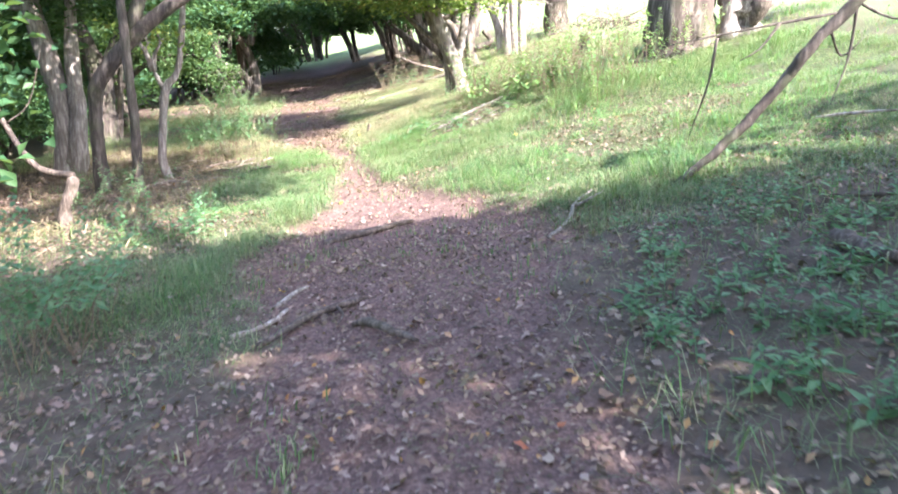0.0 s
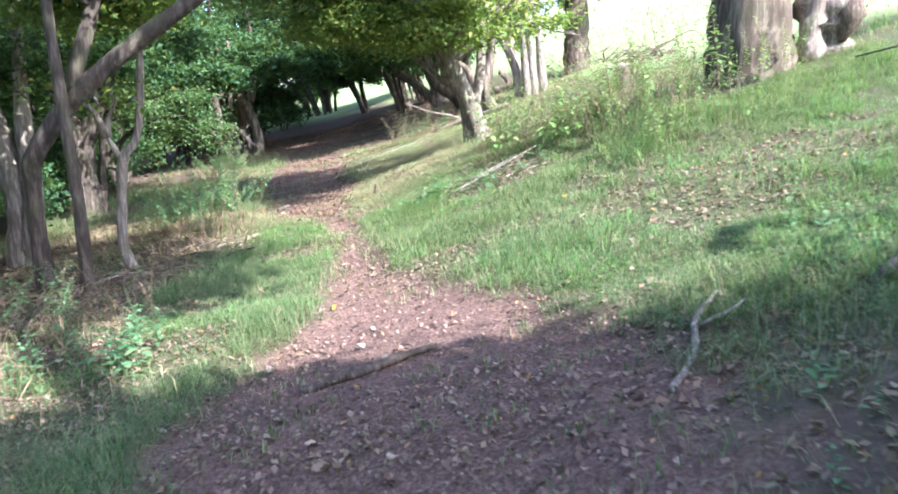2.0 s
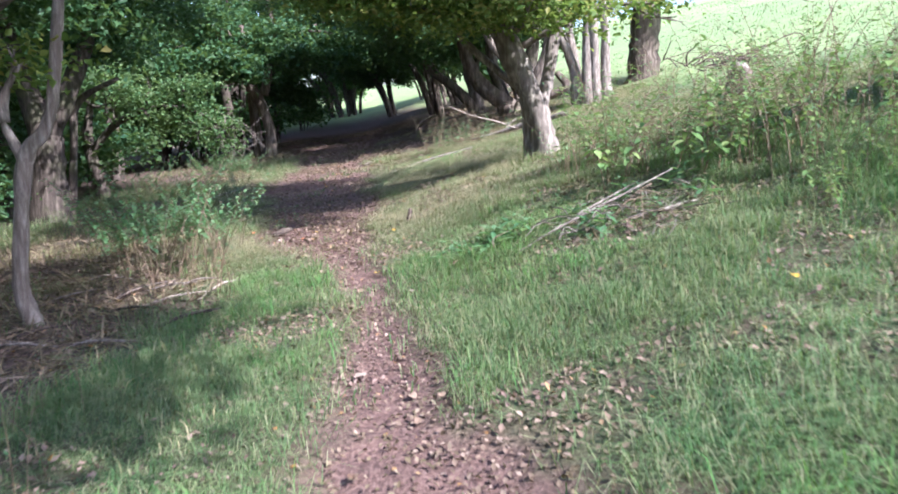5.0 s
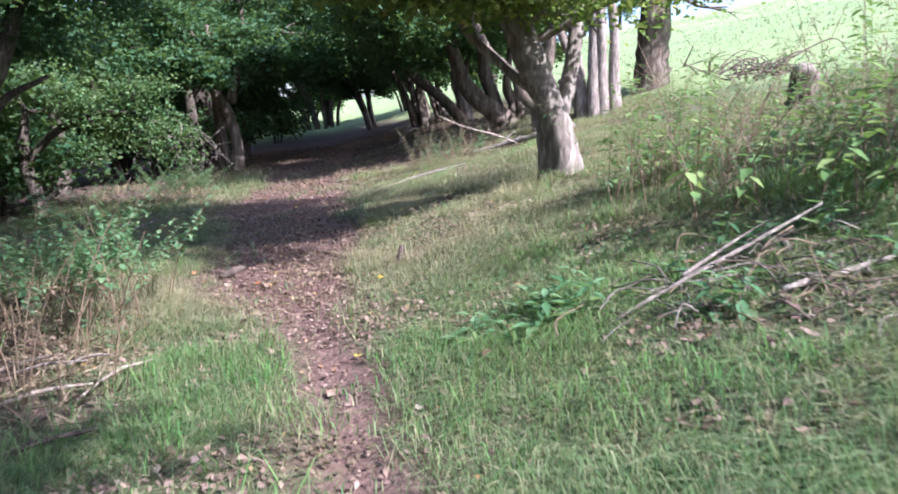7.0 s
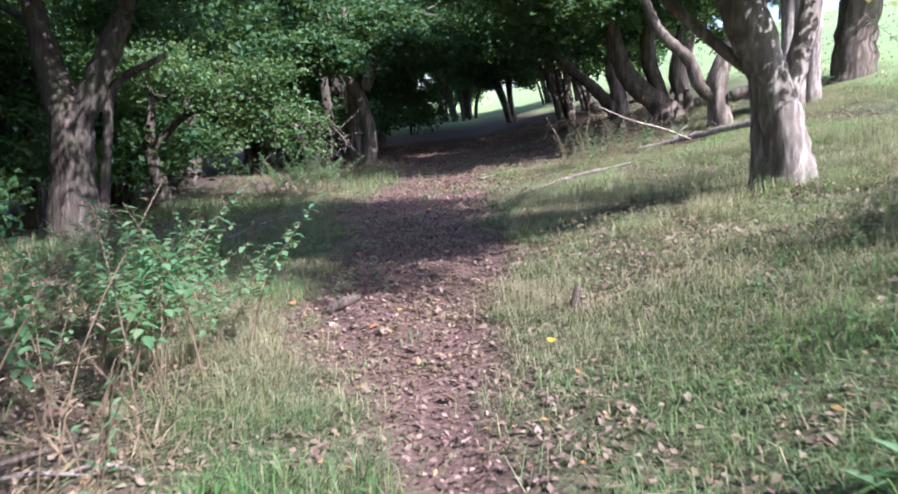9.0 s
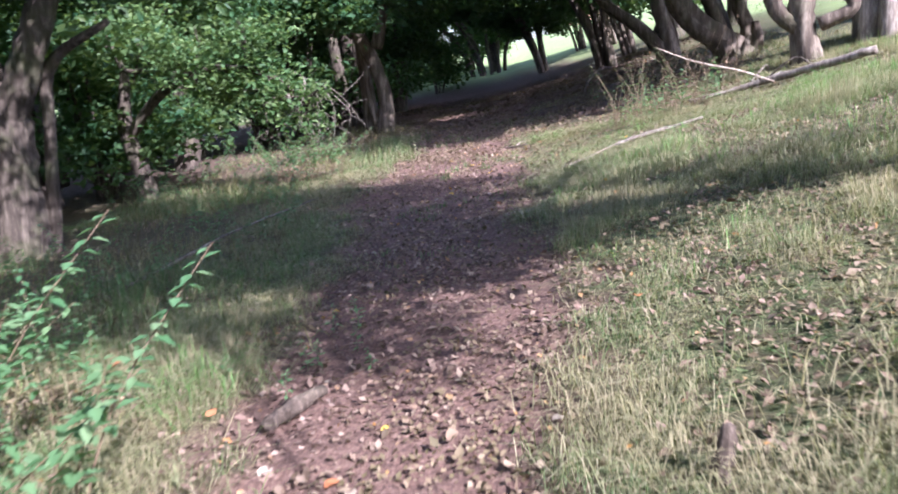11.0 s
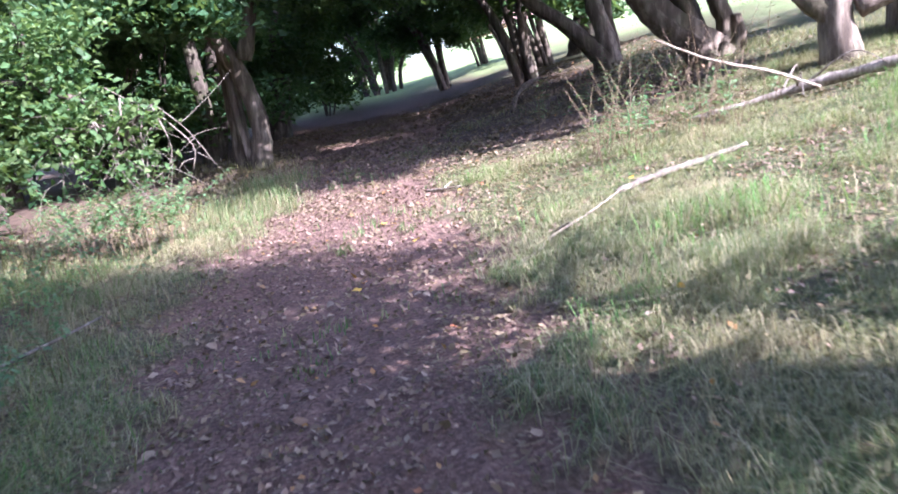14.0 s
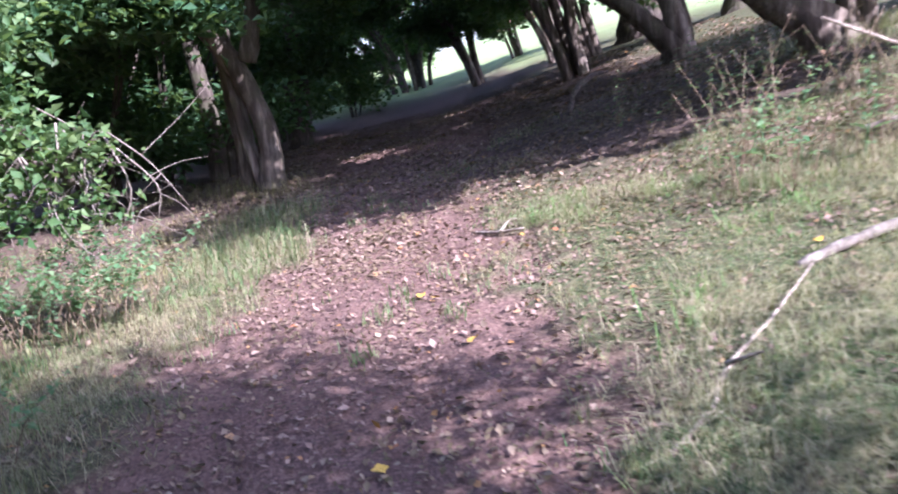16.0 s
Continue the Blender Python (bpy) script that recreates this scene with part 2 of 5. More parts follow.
def curve_through(points, steps):
    """Points along a smooth curve through the given ones (Catmull-Rom)."""
    p = np.asarray(points, float)
    p = np.vstack([2 * p[0] - p[1], p, 2 * p[-1] - p[-2]])
    out = []
    for a, b, c, d in zip(p, p[1:], p[2:], p[3:]):
        for t in np.arange(steps) / steps:
            out.append(0.5 * (2 * b + (c - a) * t + (2 * a - 5 * b + 4 * c - d) * t * t + (3 * b - a - 3 * c + d) * t ** 3))
    return np.array(out + [p[-2]])


class Wood:
    """Collects tapering, knobbly tubes into one mesh."""

    def __init__(self):
        self.verts, self.quads, self.tris, self.count = [], [], [], 0

    def tube(self, points, radii, sides=9, steps=5, knob=0.12, wander=0.0, flute=0.0):
        line = curve_through(points, steps)
        r = np.interp(np.linspace(0, 1, len(line)), np.linspace(0, 1, len(radii)), radii)
        if wander:
            line[1:-1] += rng.normal(0, wander, (len(line) - 2, 3))
        way = np.gradient(line, axis=0)
        way /= np.linalg.norm(way, axis=1)[:, None] + 1e-9
        side = np.cross(way, (0.31, 0.87, 0.38))
        side /= np.linalg.norm(side, axis=1)[:, None] + 1e-9
        other = np.cross(way, side)
        a = np.linspace(0, 2 * np.pi, sides, endpoint=False)
        ph = rng.uniform(0, 6.28, 2)
        lump = 1 + flute * np.cos(5 * a + ph[0])[None] + 0.5 * flute * np.cos(3 * a + ph[1])[None] + rng.normal(0, knob * 0.6, (len(line), sides)) + rng.normal(0, knob * 0.5, (len(line), 1))
        ring = line[:, None] + (r[:, None] * lump)[..., None] * (np.cos(a)[None, :, None] * side[:, None] + np.sin(a)[None, :, None] * other[:, None])
        n, s = self.count, len(line)
        self.verts.append(ring.reshape(-1, 3))
        i = np.arange(s - 1)[:, None] * sides + np.arange(sides)[None]
        j = np.arange(s - 1)[:, None] * sides + (np.arange(sides)[None] + 1) % sides
        self.quads.append(n + np.stack([i, j, j + sides, i + sides], -1).reshape(-1, 4))
        ends = np.array([line[0] - way[0] * r[0] * 0.1, line[-1] + way[-1] * r[-1] * 0.4])
        self.verts.append(ends)
        k = np.arange(sides)
        self.tris.append(n + np.stack([(k + 1) % sides, k, np.full(sides, s * sides)], -1))
        self.tris.append(n + np.stack([(s - 1) * sides + k, (s - 1) * sides + (k + 1) % sides, np.full(sides, s * sides + 1)], -1))
        self.count += s * sides + 2
        return line

    def mesh(self, name, mat):
        me = mesh_of(name, np.vstack(self.verts), [np.vstack(self.quads), np.vstack(self.tris)], mat)
        me.polygons.foreach_set("use_smooth", np.ones(len(me.polygons), bool))
        return me


def leaf_cloud(name, centres, size, mat, droop=0.25, aspect=0.62, fold=0.22, up=0.8):
    """Folded leaves, one at each centre: two triangles on either side of the midrib."""
    n = len(centres)
    a = rng.uniform(0, 2 * np.pi, n)
    tilt = rng.normal(-droop, 0.45, n)
    along = np.stack([np.cos(a) * np.cos(tilt), np.sin(a) * np.cos(tilt), np.sin(tilt)], -1)
    nrm = np.stack([rng.normal(0, 0.55, n), rng.normal(0, 0.55, n), np.full(n, up)], -1)
    across = np.cross(nrm, along)
    across /= np.linalg.norm(across, axis=1)[:, None] + 1e-9
    nrm = np.cross(along, across)
    s = (size * rng.uniform(0.6, 1.3, n))[:, None]
    c = np.asarray(centres)
    v = np.stack([c - along * s * 0.5, c + along * s * 0.05 + across * s * aspect * 0.5 + nrm * s * fold, c + along * s * 0.5, c + along * s * 0.05 - across * s * aspect * 0.5 + nrm * s * fold], 1).reshape(-1, 3)
    k = np.arange(n)[:, None] * 4
    return mesh_of(name, v, [np.vstack([k + [0, 2, 1], k + [0, 3, 2]])], mat)


def blob_points(blobs, per_clump=14, clump=0.24):
    """Leaf places: clumps spread in the outer part of ellipsoids (x, y, z, rx, ry, rz, leaves)."""
    out = []
    for x, y, z, rx, ry, rz, n in blobs:
        lobes = 8
        o = rng.normal(0, 1, (lobes, 3))
        o = o / np.linalg.norm(o, axis=1)[:, None] * rng.uniform(0.3, 0.85, lobes)[:, None]
        size = rng.uniform(0.28, 0.6, lobes)
        k = max(lobes, int(n / per_clump))
        which = rng.integers(lobes, size=k)
        d = rng.normal(0, 1, (k, 3))
        d = d / np.linalg.norm(d, axis=1)[:, None] * (rng.uniform(0.05, 1, k) ** 0.5)[:, None]
        c = np.array([x, y, z]) + (o[which] + d * size[which][:, None]) * [rx, ry, rz]
        p = c[:, None] + rng.normal(0, 1, (k, per_clump, 3)) * np.array([clump, clump, clump * 0.45])
        out.append(p.reshape(-1, 3))
    return np.vstack(out)


def grow(wood, start, target, r, sides=6, spread=0.5, depth=2):
    """A bough from start to target with forks on the way."""
    start, target = np.asarray(start, float), np.asarray(target, float)
    mid = start * 0.5 + target * 0.5 + rng.normal(0, 0.09, 3) * np.linalg.norm(target - start) + (0, 0, 0.08 * np.linalg.norm(target - start))
    line = wood.tube([start, mid, target], [r, r * 0.65, r * 0.25], sides, 4, 0.10)
    if depth:
        for f in (0.45, 0.65, 0.85):
            p = line[int(f * (len(line) - 1))]
            d = target - start
            q = p + d * 0.42 + rng.normal(0, spread * 0.35, 3) * np.linalg.norm(d)
            grow(wood, p, q, r * 0.45, max(4, sides - 2), spread, depth - 1)


def tree(name, x, y, stems, blobs, bark_mat, leaf_mat, label, leaf=0.11, boughs=True, flute=0.05, sides=12, category="tree", group="", clump=0.24, per_clump=14):
    """A tree: each stem is a part (points, radii), with boughs out to the crown's clumps."""
    t = thing(name, x, y, label, category, group)
    tops, first = [], None
    for points, radii in stems:
        w = Wood()
        line = w.tube([(points[0][0], points[0][1], points[0][2] - 0.25)] + list(points) if points[0][2] < 0.05 else points, ([radii[0] * 1.35] + list(radii)) if points[0][2] < 0.05 else radii, sides, 6, 0.07, 0.0, flute)
        stem = part("trunk", w.mesh("trunk", bark_mat), t)
        first = first or stem
        tops.append(line)
    if blobs:
        if boughs:
            for b in blobs:
                w = Wood()
                c = np.array(b[:3])
                line = min(tops, key=lambda l: np.linalg.norm(l[int(len(l) * 0.7)] - c))
                near = line[len(line) // 3:]
                p = near[np.argmin(np.linalg.norm(near - c, axis=1) + 0.4 * np.maximum(0, near[:, 2] - c[2]))]
                grow(w, p, c + np.array([0, 0, 0.2 * b[5]]), 0.05 + 0.012 * np.linalg.norm(c - p), 6)
                part("limb", w.mesh("limb", bark_mat), first)
        part("crown", leaf_cloud("crown", blob_points(blobs, per_clump, clump), leaf, leaf_mat), t)
    return t


# ---- the ground ----
def ground_sheet():
    def lines(lo, hi, step, out):
        a = np.arange(lo, hi + step / 2, step)
        far = np.cumsum(step * 1.22 ** np.arange(1, 60))
        far = far[far < out]
        return np.concatenate([(lo - far)[::-1], a, hi + far])
    xs, ys = lines(-9, 9, 0.085, 900), lines(-5, 34, 0.085, 900)
    gx, gy = np.meshgrid(xs, ys)
    gx, gy = gx.ravel(), gy.ravel()
    d, w = dirt_at(gx, gy), woods_at(gx, gy)
    clods = 0.05 * (value_noise(gx, gy, 9, 21) - 0.5) + 0.03 * (value_noise(gx, gy, 19, 22) - 0.5)
    z = ground_at(gx, gy) + clods * d * (0.4 + 0.6 * smooth(value_noise(gx, gy, 1.1, 23), 0.3, 0.7)) - 0.05 * d
    nx, ny = len(xs), len(ys)
    i = (np.arange(ny - 1)[:, None] * nx + np.arange(nx - 1)[None]).ravel()
    me = mesh_of("ground", np.stack([gx, gy, z], -1), [np.stack([i, i + 1, i + nx + 1, i + nx], -1)], ground_material())
    me.polygons.foreach_set("use_smooth", np.ones(len(me.polygons), bool))
    u = gx - path_middle(gy)
    field = smooth(u + 2 * (value_noise(gx, gy, 0.3, 30) - 0.5), 7, 11) * smooth(gy, 2, 10)
    field = np.maximum(field, smooth(gy, 51, 58))
    for key, values in (("dirt", d), ("woods", w), ("field", field)):
        me.attributes.new(key, "FLOAT", "POINT").data.foreach_set("value", values.astype(np.float32))
    return tagged(new("ground", me), "trodden brown earth path between grass and leaf litter on a slope", "ground", kind="structure")


ground_sheet()


# ---- trees of the bank, uphill of the path ----
# High and southern lobes are out of view, placed to shade path and woods.
tree("hazel_tree", 1.78, 17.1,
     [([(0.0, 0, 0), (-0.09, 0, 0.45), (-0.27, 0.03, 0.95), (-0.52, 0.06, 1.5), (-0.88, 0.1, 2.3), (-1.3, 0.2, 3.2), (-1.8, 0.3, 4.6)], [0.25, 0.19, 0.18, 0.20, 0.18, 0.13, 0.05]),
      ([(-0.22, 0.14, 0), (-0.27, 0.16, 0.5), (-0.36, 0.2, 1.1), (-0.62, 0.24, 2.0), (-1.3, 0.5, 3.4)], [0.13, 0.10, 0.095, 0.09, 0.04]),
      ([(-0.14, 0.1, 0.6), (0.02, 0.25, 1.2), (0.14, 0.35, 2.0), (0.3, 0.6, 3.3), (0.6, 0.7, 4.6)], [0.10, 0.10, 0.09, 0.07, 0.04]),
      ([(-0.35, 0.15, 1.0), (-0.9, 0.35, 1.45), (-1.4, 0.4, 1.95), (-1.9, 0.3, 3.0)], [0.06, 0.06, 0.05, 0.03])],
     [(-1.3, 0.3, 3.1, 1.6, 1.5, 0.9, 6200), (-2.7, 0.1, 2.95, 1.5, 1.4, 0.8, 5200), (-0.7, -0.5, 2.7, 1.1, 0.9, 0.6, 2800), (-0.3, -1.9, 3.5, 1.2, 0.9, 0.6, 2400), (0.9, 0.4, 2.7, 0.9, 0.8, 0.4, 260),
      (-0.8, 0.8, 4.7, 2.0, 1.7, 1.0, 4200), (-1.3, 1.4, 3.9, 1.3, 1.1, 0.8, 3400), (1.3, 0.2, 2.7, 0.9, 0.7, 0.35, 200), (-1.6, -0.4, 5.6, 2.2, 1.8, 1.0, 4500), (-1.5, -2.2, 5.2, 1.8, 1.4, 0.9, 3400), (-1.0, 0.6, 6.0, 1.9, 1.4, 0.9, 3600),
      (-4.7, 1.8, 4.4, 1.6, 1.6, 0.8, 3600), (-6.0, 2.6, 5.0, 1.6, 1.6, 0.9, 3000), (-3.8, 0.5, 3.6, 1.5, 1.5, 1.0, 4600), (-1.2, -1.2, 2.45, 1.0, 0.8, 0.45, 1500), (-2.4, -0.8, 2.35, 0.9, 0.8, 0.4, 1800),
      (-0.5, -0.9, 2.0, 0.7, 0.6, 0.32, 900), (0.6, -0.7, 2.15, 0.7, 0.6, 0.3, 380), (-1.7, -0.9, 2.05, 0.9, 0.7, 0.35, 1400), (-3.1, -0.5, 2.4, 0.9, 0.8, 0.45, 1500), (1.6, -0.2, 2.3, 0.5, 0.4, 0.22, 260),
      (0.3, 1.7, 3.0, 1.0, 1.0, 0.4, 460), (0.7, -4.7, 4.9, 1.3, 0.9, 0.6, 1200), (-1.4, -4.7, 4.8, 1.3, 0.9, 0.6, 1200), (0.5, -3.7, 4.9, 1.4, 1.2, 0.7, 1700), (-1.4, -3.7, 4.8, 1.4, 1.2, 0.7, 1700), (-3.0, -2.4, 4.6, 1.4, 1.3, 0.7, 3400)],
     BARK_HAZEL, LEAF_FIELD, "leaning hazel with several sunlit grey stems on the grass bank", 0.11, flute=0.08)

w_stems = []
for k in range(7):
    a = rng.uniform(0, 6.28)
    w_stems.append(([(0.45 * math.cos(a) + 0.1 * k - 0.3, 0.4 * math.sin(a), 0), (0.5 * math.cos(a) + 0.1 * k - 0.4, 0.4 * math.sin(a), 1.0), (0.9 * math.cos(a) + 0.1 * k - 0.7, 0.6 * math.sin(a), 2.4), (1.5 * math.cos(a) - 0.9, 0.9 * math.sin(a), 4.5)], [0.17, 0.13, 0.10, 0.04]))
tree("coppiced_hazel", 4.35, 26.0, w_stems,
     [(-0.6, 0.4, 3.9, 2.2, 1.8, 1.2, 2600), (0.8, 0.4, 3.9, 1.8, 1.6, 1.1, 2200), (-2.2, 0.0, 3.4, 1.6, 1.3, 0.9, 1600)],
     BARK_PALE, LEAF_FIELD, "coppiced hazel with a fan of pale stems", 0.13, flute=0.05)

tree("field_tree", 6.5, 28.3,
     [([(0, 0, 0), (-0.03, 0, 1.2), (0.02, 0, 2.6), (0.1, 0, 4.5), (0, 0.2, 8)], [0.50, 0.42, 0.40, 0.36, 0.14])],
     [(0, 0, 4.2, 2.6, 2.6, 1.1, 6000), (-1.6, -0.8, 3.2, 1.6, 1.5, 0.8, 3400), (0.5, 0, 6.6, 3.2, 3.2, 2.0, 5600), (2.2, -0.6, 3.2, 1.5, 1.4, 0.6, 2600)],
     BARK_OAK, LEAF_FIELD, "straight stout tree at the edge of the sunny meadow", 0.15, flute=0.06)

# Its upper trunk, out of view, is bent uphill to shorten the shadow.
tree("old_oak", 5.05, 11.6,
     [([(0, 0, 0), (-0.02, 0, 0.8), (0.0, 0, 1.7), (0.5, -0.15, 2.3), (2.0, -0.6, 2.9), (4.0, -1.2, 3.6)], [0.62, 0.52, 0.50, 0.45, 0.28, 0.12])],
     [(4.2, -1.3, 4.0, 1.0, 0.9, 0.5, 500)],
     BARK_OAK, LEAF_FIELD, "old oak with a thick furrowed trunk among weeds", 0.16, flute=0.07, sides=20)
stub = thing("hollow_stump", 6.05, 11.5, "hollow broken grey stump beside the oak", "stump")
w = Wood()
w.tube([(0, 0, -0.2), (0, 0, 0.3), (-0.05, 0, 0.8), (0.02, 0.05, 1.15)], [0.36, 0.30, 0.36, 0.30], 16, 6, 0.2, 0, 0.14)
w.tube([(-0.3, -0.1, -0.2), (-0.28, -0.15, 0.5), (-0.05, -0.2, 1.05), (0.3, -0.1, 1.12)], [0.2, 0.15, 0.13, 0.16], 10, 5, 0.2)
part("shell", w.mesh("shell", BARK_PALE), stub)
# Solid dark lump: the shade inside the hollow is put into its colour.
w = Wood()
w.tube([(0.05, -0.27, 0.15), (0.12, -0.33, 0.5), (0.16, -0.25, 0.95)], [0.06, 0.19, 0.08], 9, 5, 0.12)
part("hollow", w.mesh("hollow", DEAD_DARK), stub, "dark lump in place of the shaded hollow in the side")

# Each one's last, high lobe is added to keep sun off the path.
# The hornbeams take darker oak bark in place of the shade on their trunks.
tree("gnarled_hornbeam", 3.1, 25.6,
     [([(0, 0, 0), (-0.12, 0, 0.5), (-0.15, 0, 1.0), (0.1, 0.1, 1.9), (0.2, 0.2, 3.6)], [0.25, 0.18, 0.19, 0.13, 0.06]),
      ([(-0.1, 0, 0.5), (-0.5, 0, 0.8), (-0.75, 0, 1.3), (-1.4, 0, 1.9), (-1.9, 0, 3.0)], [0.13, 0.13, 0.12, 0.10, 0.05]),
      ([(0.1, -0.1, 0.6), (0.55, -0.2, 0.85), (0.3, -0.2, 1.2)], [0.12, 0.10, 0.08])],
     [(-1.0, 0.6, 3.1, 2.0, 1.6, 0.8, 1700), (0.6, 0.4, 3.8, 1.8, 1.6, 1.0, 1600), (-2.9, 0.8, 2.6, 1.8, 1.4, 0.8, 2000), (-4.2, 0.2, 2.9, 1.6, 1.6, 0.9, 3400), (0.3, 0.6, 5.6, 2.2, 1.6, 1.0, 3400)],
     BARK_OAK, LEAF_WOOD, "gnarled hornbeam with twisted bare boughs", 0.18, flute=0.14)
tree("slanting_hornbeam", 2.55, 28.9,
     [([(0.1, 0, 0), (-0.2, 0, 0.35), (-0.75, 0, 0.75), (-1.15, 0, 1.3), (-1.5, 0.1, 2.4), (-2.2, 0.2, 4.6)], [0.34, 0.25, 0.22, 0.19, 0.14, 0.06]),
      ([(-0.02, 0.1, 0.1), (-0.25, 0.1, 0.8), (-0.5, 0.15, 1.5), (-0.5, 0.2, 2.6), (-0.2, 0.3, 4.2)], [0.2, 0.15, 0.14, 0.12, 0.05]),
      ([(0.25, 0, 0.0), (0.3, 0, 0.6), (0.12, 0, 1.1), (0.2, 0.1, 2.2)], [0.2, 0.14, 0.12, 0.07]),
      ([(0.4, -0.1, 0.0), (0.5, -0.1, 0.35), (0.44, -0.1, 0.7)], [0.15, 0.11, 0.07])],
     [(-1.4, 0, 2.8, 2.2, 2.0, 0.9, 6000), (0.4, 0, 3.8, 2.0, 1.8, 1.1, 4400), (-3.3, 0, 2.4, 1.9, 1.7, 0.9, 5400), (-4.8, 0.5, 3.0, 1.8, 1.7, 1.0, 4000), (0.8, 0.2, 5.6, 2.4, 2.2, 1.1, 4200)],
     BARK_OAK, LEAF_WOOD, "slanting old hornbeam with a deeply fluted trunk", 0.16, flute=0.24)
tree("forked_hornbeam", 1.9, 33.2,
     [([(0, 0, 0), (-0.2, 0, 0.35), (-0.85, 0, 0.95), (-1.6, 0, 1.5), (-2.3, 0, 2.4), (-3.0, 0, 4.0)], [0.26, 0.2, 0.16, 0.14, 0.11, 0.05]),
      ([(0.05, 0, 0.1), (-0.1, 0, 0.8), (-0.32, 0, 1.5), (-0.2, 0, 2.6), (0.1, 0, 4.2)], [0.24, 0.18, 0.16, 0.13, 0.05]),
      ([(0.22, 0.1, 0.0), (0.12, 0.1, 0.7), (0.0, 0.1, 1.4), (0.2, 0.1, 3.0)], [0.15, 0.12, 0.10, 0.05])],
     [(-1.0, 0, 2.7, 2.2, 2.0, 0.9, 5600), (0.6, 0, 3.6, 2.0, 1.8, 1.0, 4200), (-2.9, 0, 2.3, 2.0, 1.8, 0.9, 5400), (-4.6, 0.3, 2.9, 1.8, 1.7, 1.0, 4000), (-5.2, 2.2, 3.4, 1.9, 1.8, 1.0, 4000), (1.0, 0.2, 5.6, 2.4, 2.2, 1.1, 4200)],
     BARK_OAK, LEAF_WOOD, "forked hornbeam on the bare bank", 0.16, flute=0.2)
tree("mossy_tree", 3.3, 43.8,
     [([(0, 0, 0), (0, 0, 1.0), (0.1, 0, 2.4), (0.1, 0, 5.0)], [0.62, 0.45, 0.4, 0.2])],
     [(0, 0, 5.2, 3.0, 2.8, 1.6, 4200), (-2.0, -0.5, 4.4, 1.8, 1.6, 1.0, 2000)],
     BARK_DARK, LEAF_WOOD, "mossy broad trunk at the meadow's edge", 0.18)


def hazel_clump(name, x, y, stems, lean, height, leaves, label, r=0.1, spread=1.0, mat=BARK_OAK, foot=0.22):
    s = []
    for k in range(stems):
        a = rng.uniform(0, 6.28)
        dx, dy = spread * math.cos(a), spread * math.sin(a)
        q = r * rng.uniform(0.6, 1.2)
        s.append(([(foot * dx, foot * dy, 0), ((0.1 + foot) * dx + lean * 0.2, 0.3 * dy, 0.3 * height), (0.7 * dx + lean * 0.45, 0.7 * dy, 0.62 * height), (1.1 * dx + lean, dy, height)], [q, q * 0.9, q * 0.7, q * 0.3]))
    blobs = [(1.0 + (lean * 2.6 - 1.0) * j / 5, rng.normal(0, 0.7), height * rng.uniform(0.52, 0.76) + 0.12 * j, 1.9, 1.8, 0.95, leaves // 6) for j in range(6)]
    # Two upper tiers, mostly unseen, added to darken the ground beneath.
    blobs += [(2.0 + (lean - 2.0) * j / 3, rng.normal(0, 0.8), height * 1.25, 1.9, 1.9, 0.9, leaves // 7) for j in range(4)]
    blobs += [(rng.uniform(-5.5, 2.0), rng.normal(0, 2.2), height * 1.7, 2.6, 2.6, 0.9, leaves // 4) for j in range(7)]
    return tree(name, x, y, s, blobs, mat, LEAF_WOOD, label, 0.23, sides=8, flute=0.04)


hazel_clump("hazel_tree", 0.68, 37.8, 5, -1.6, 4.0, 10500, "spreading hazel with several stems from one stool", 0.15, 0.9)
hazel_clump("hazel_tree", -1.5, 52.0, 5, -1.8, 4.2, 10500, "spreading hazel against the bright meadow", 0.12, 1.1)
hazel_clump("hazel_tree", 1.7, 42.2, 4, -2.2, 4.4, 9000, "hazel on the bank with arching stems", 0.13, 0.9)
hazel_clump("hazel_tree", 1.9, 54.5, 4, -2.2, 4.8, 8000, "distant hazel on the bank", 0.12, 1.0)
hazel_clump("hazel_tree", 1.2, 47.0, 4, -2.6, 4.6, 9000, "hazel arching over the far path", 0.12, 1.0)
hazel_clump("hazel_tree", 0.4, 58.0, 4, -2.2, 4.8, 8000, "far hazel arching over the path", 0.12, 1.2)
hazel_clump("coppiced_hazel", -5.0, 60.5, 26, -1.5, 4.4, 10500, "dense dark coppice stool of many stems", 0.10, 3.2, BARK_DARK, 0.32)
tree("leaning_tree", -8.9, 65.0, [([(0, 0, 0), (-0.7, 0, 1.4), (-1.6, 0, 3.2), (-2.4, 0, 6)], [0.36, 0.32, 0.28, 0.1])],
     [(-2, 0, 5.0, 3.4, 3.0, 1.6, 5000)], BARK_DARK, LEAF_WOOD, "dark trunk leaning over the far grass", 0.2)
tree("woodland_tree", -11.2, 61.5, [([(0, 0, 0), (-0.1, 0, 1.4), (-0.5, 0, 3.2), (-0.6, 0, 6)], [0.6, 0.42, 0.36, 0.2])],
     [(-1, 0, 5.2, 3.6, 3.0, 1.6, 5000)], BARK_DARK, LEAF_WOOD, "dark woodland tree beyond the path", 0.2)

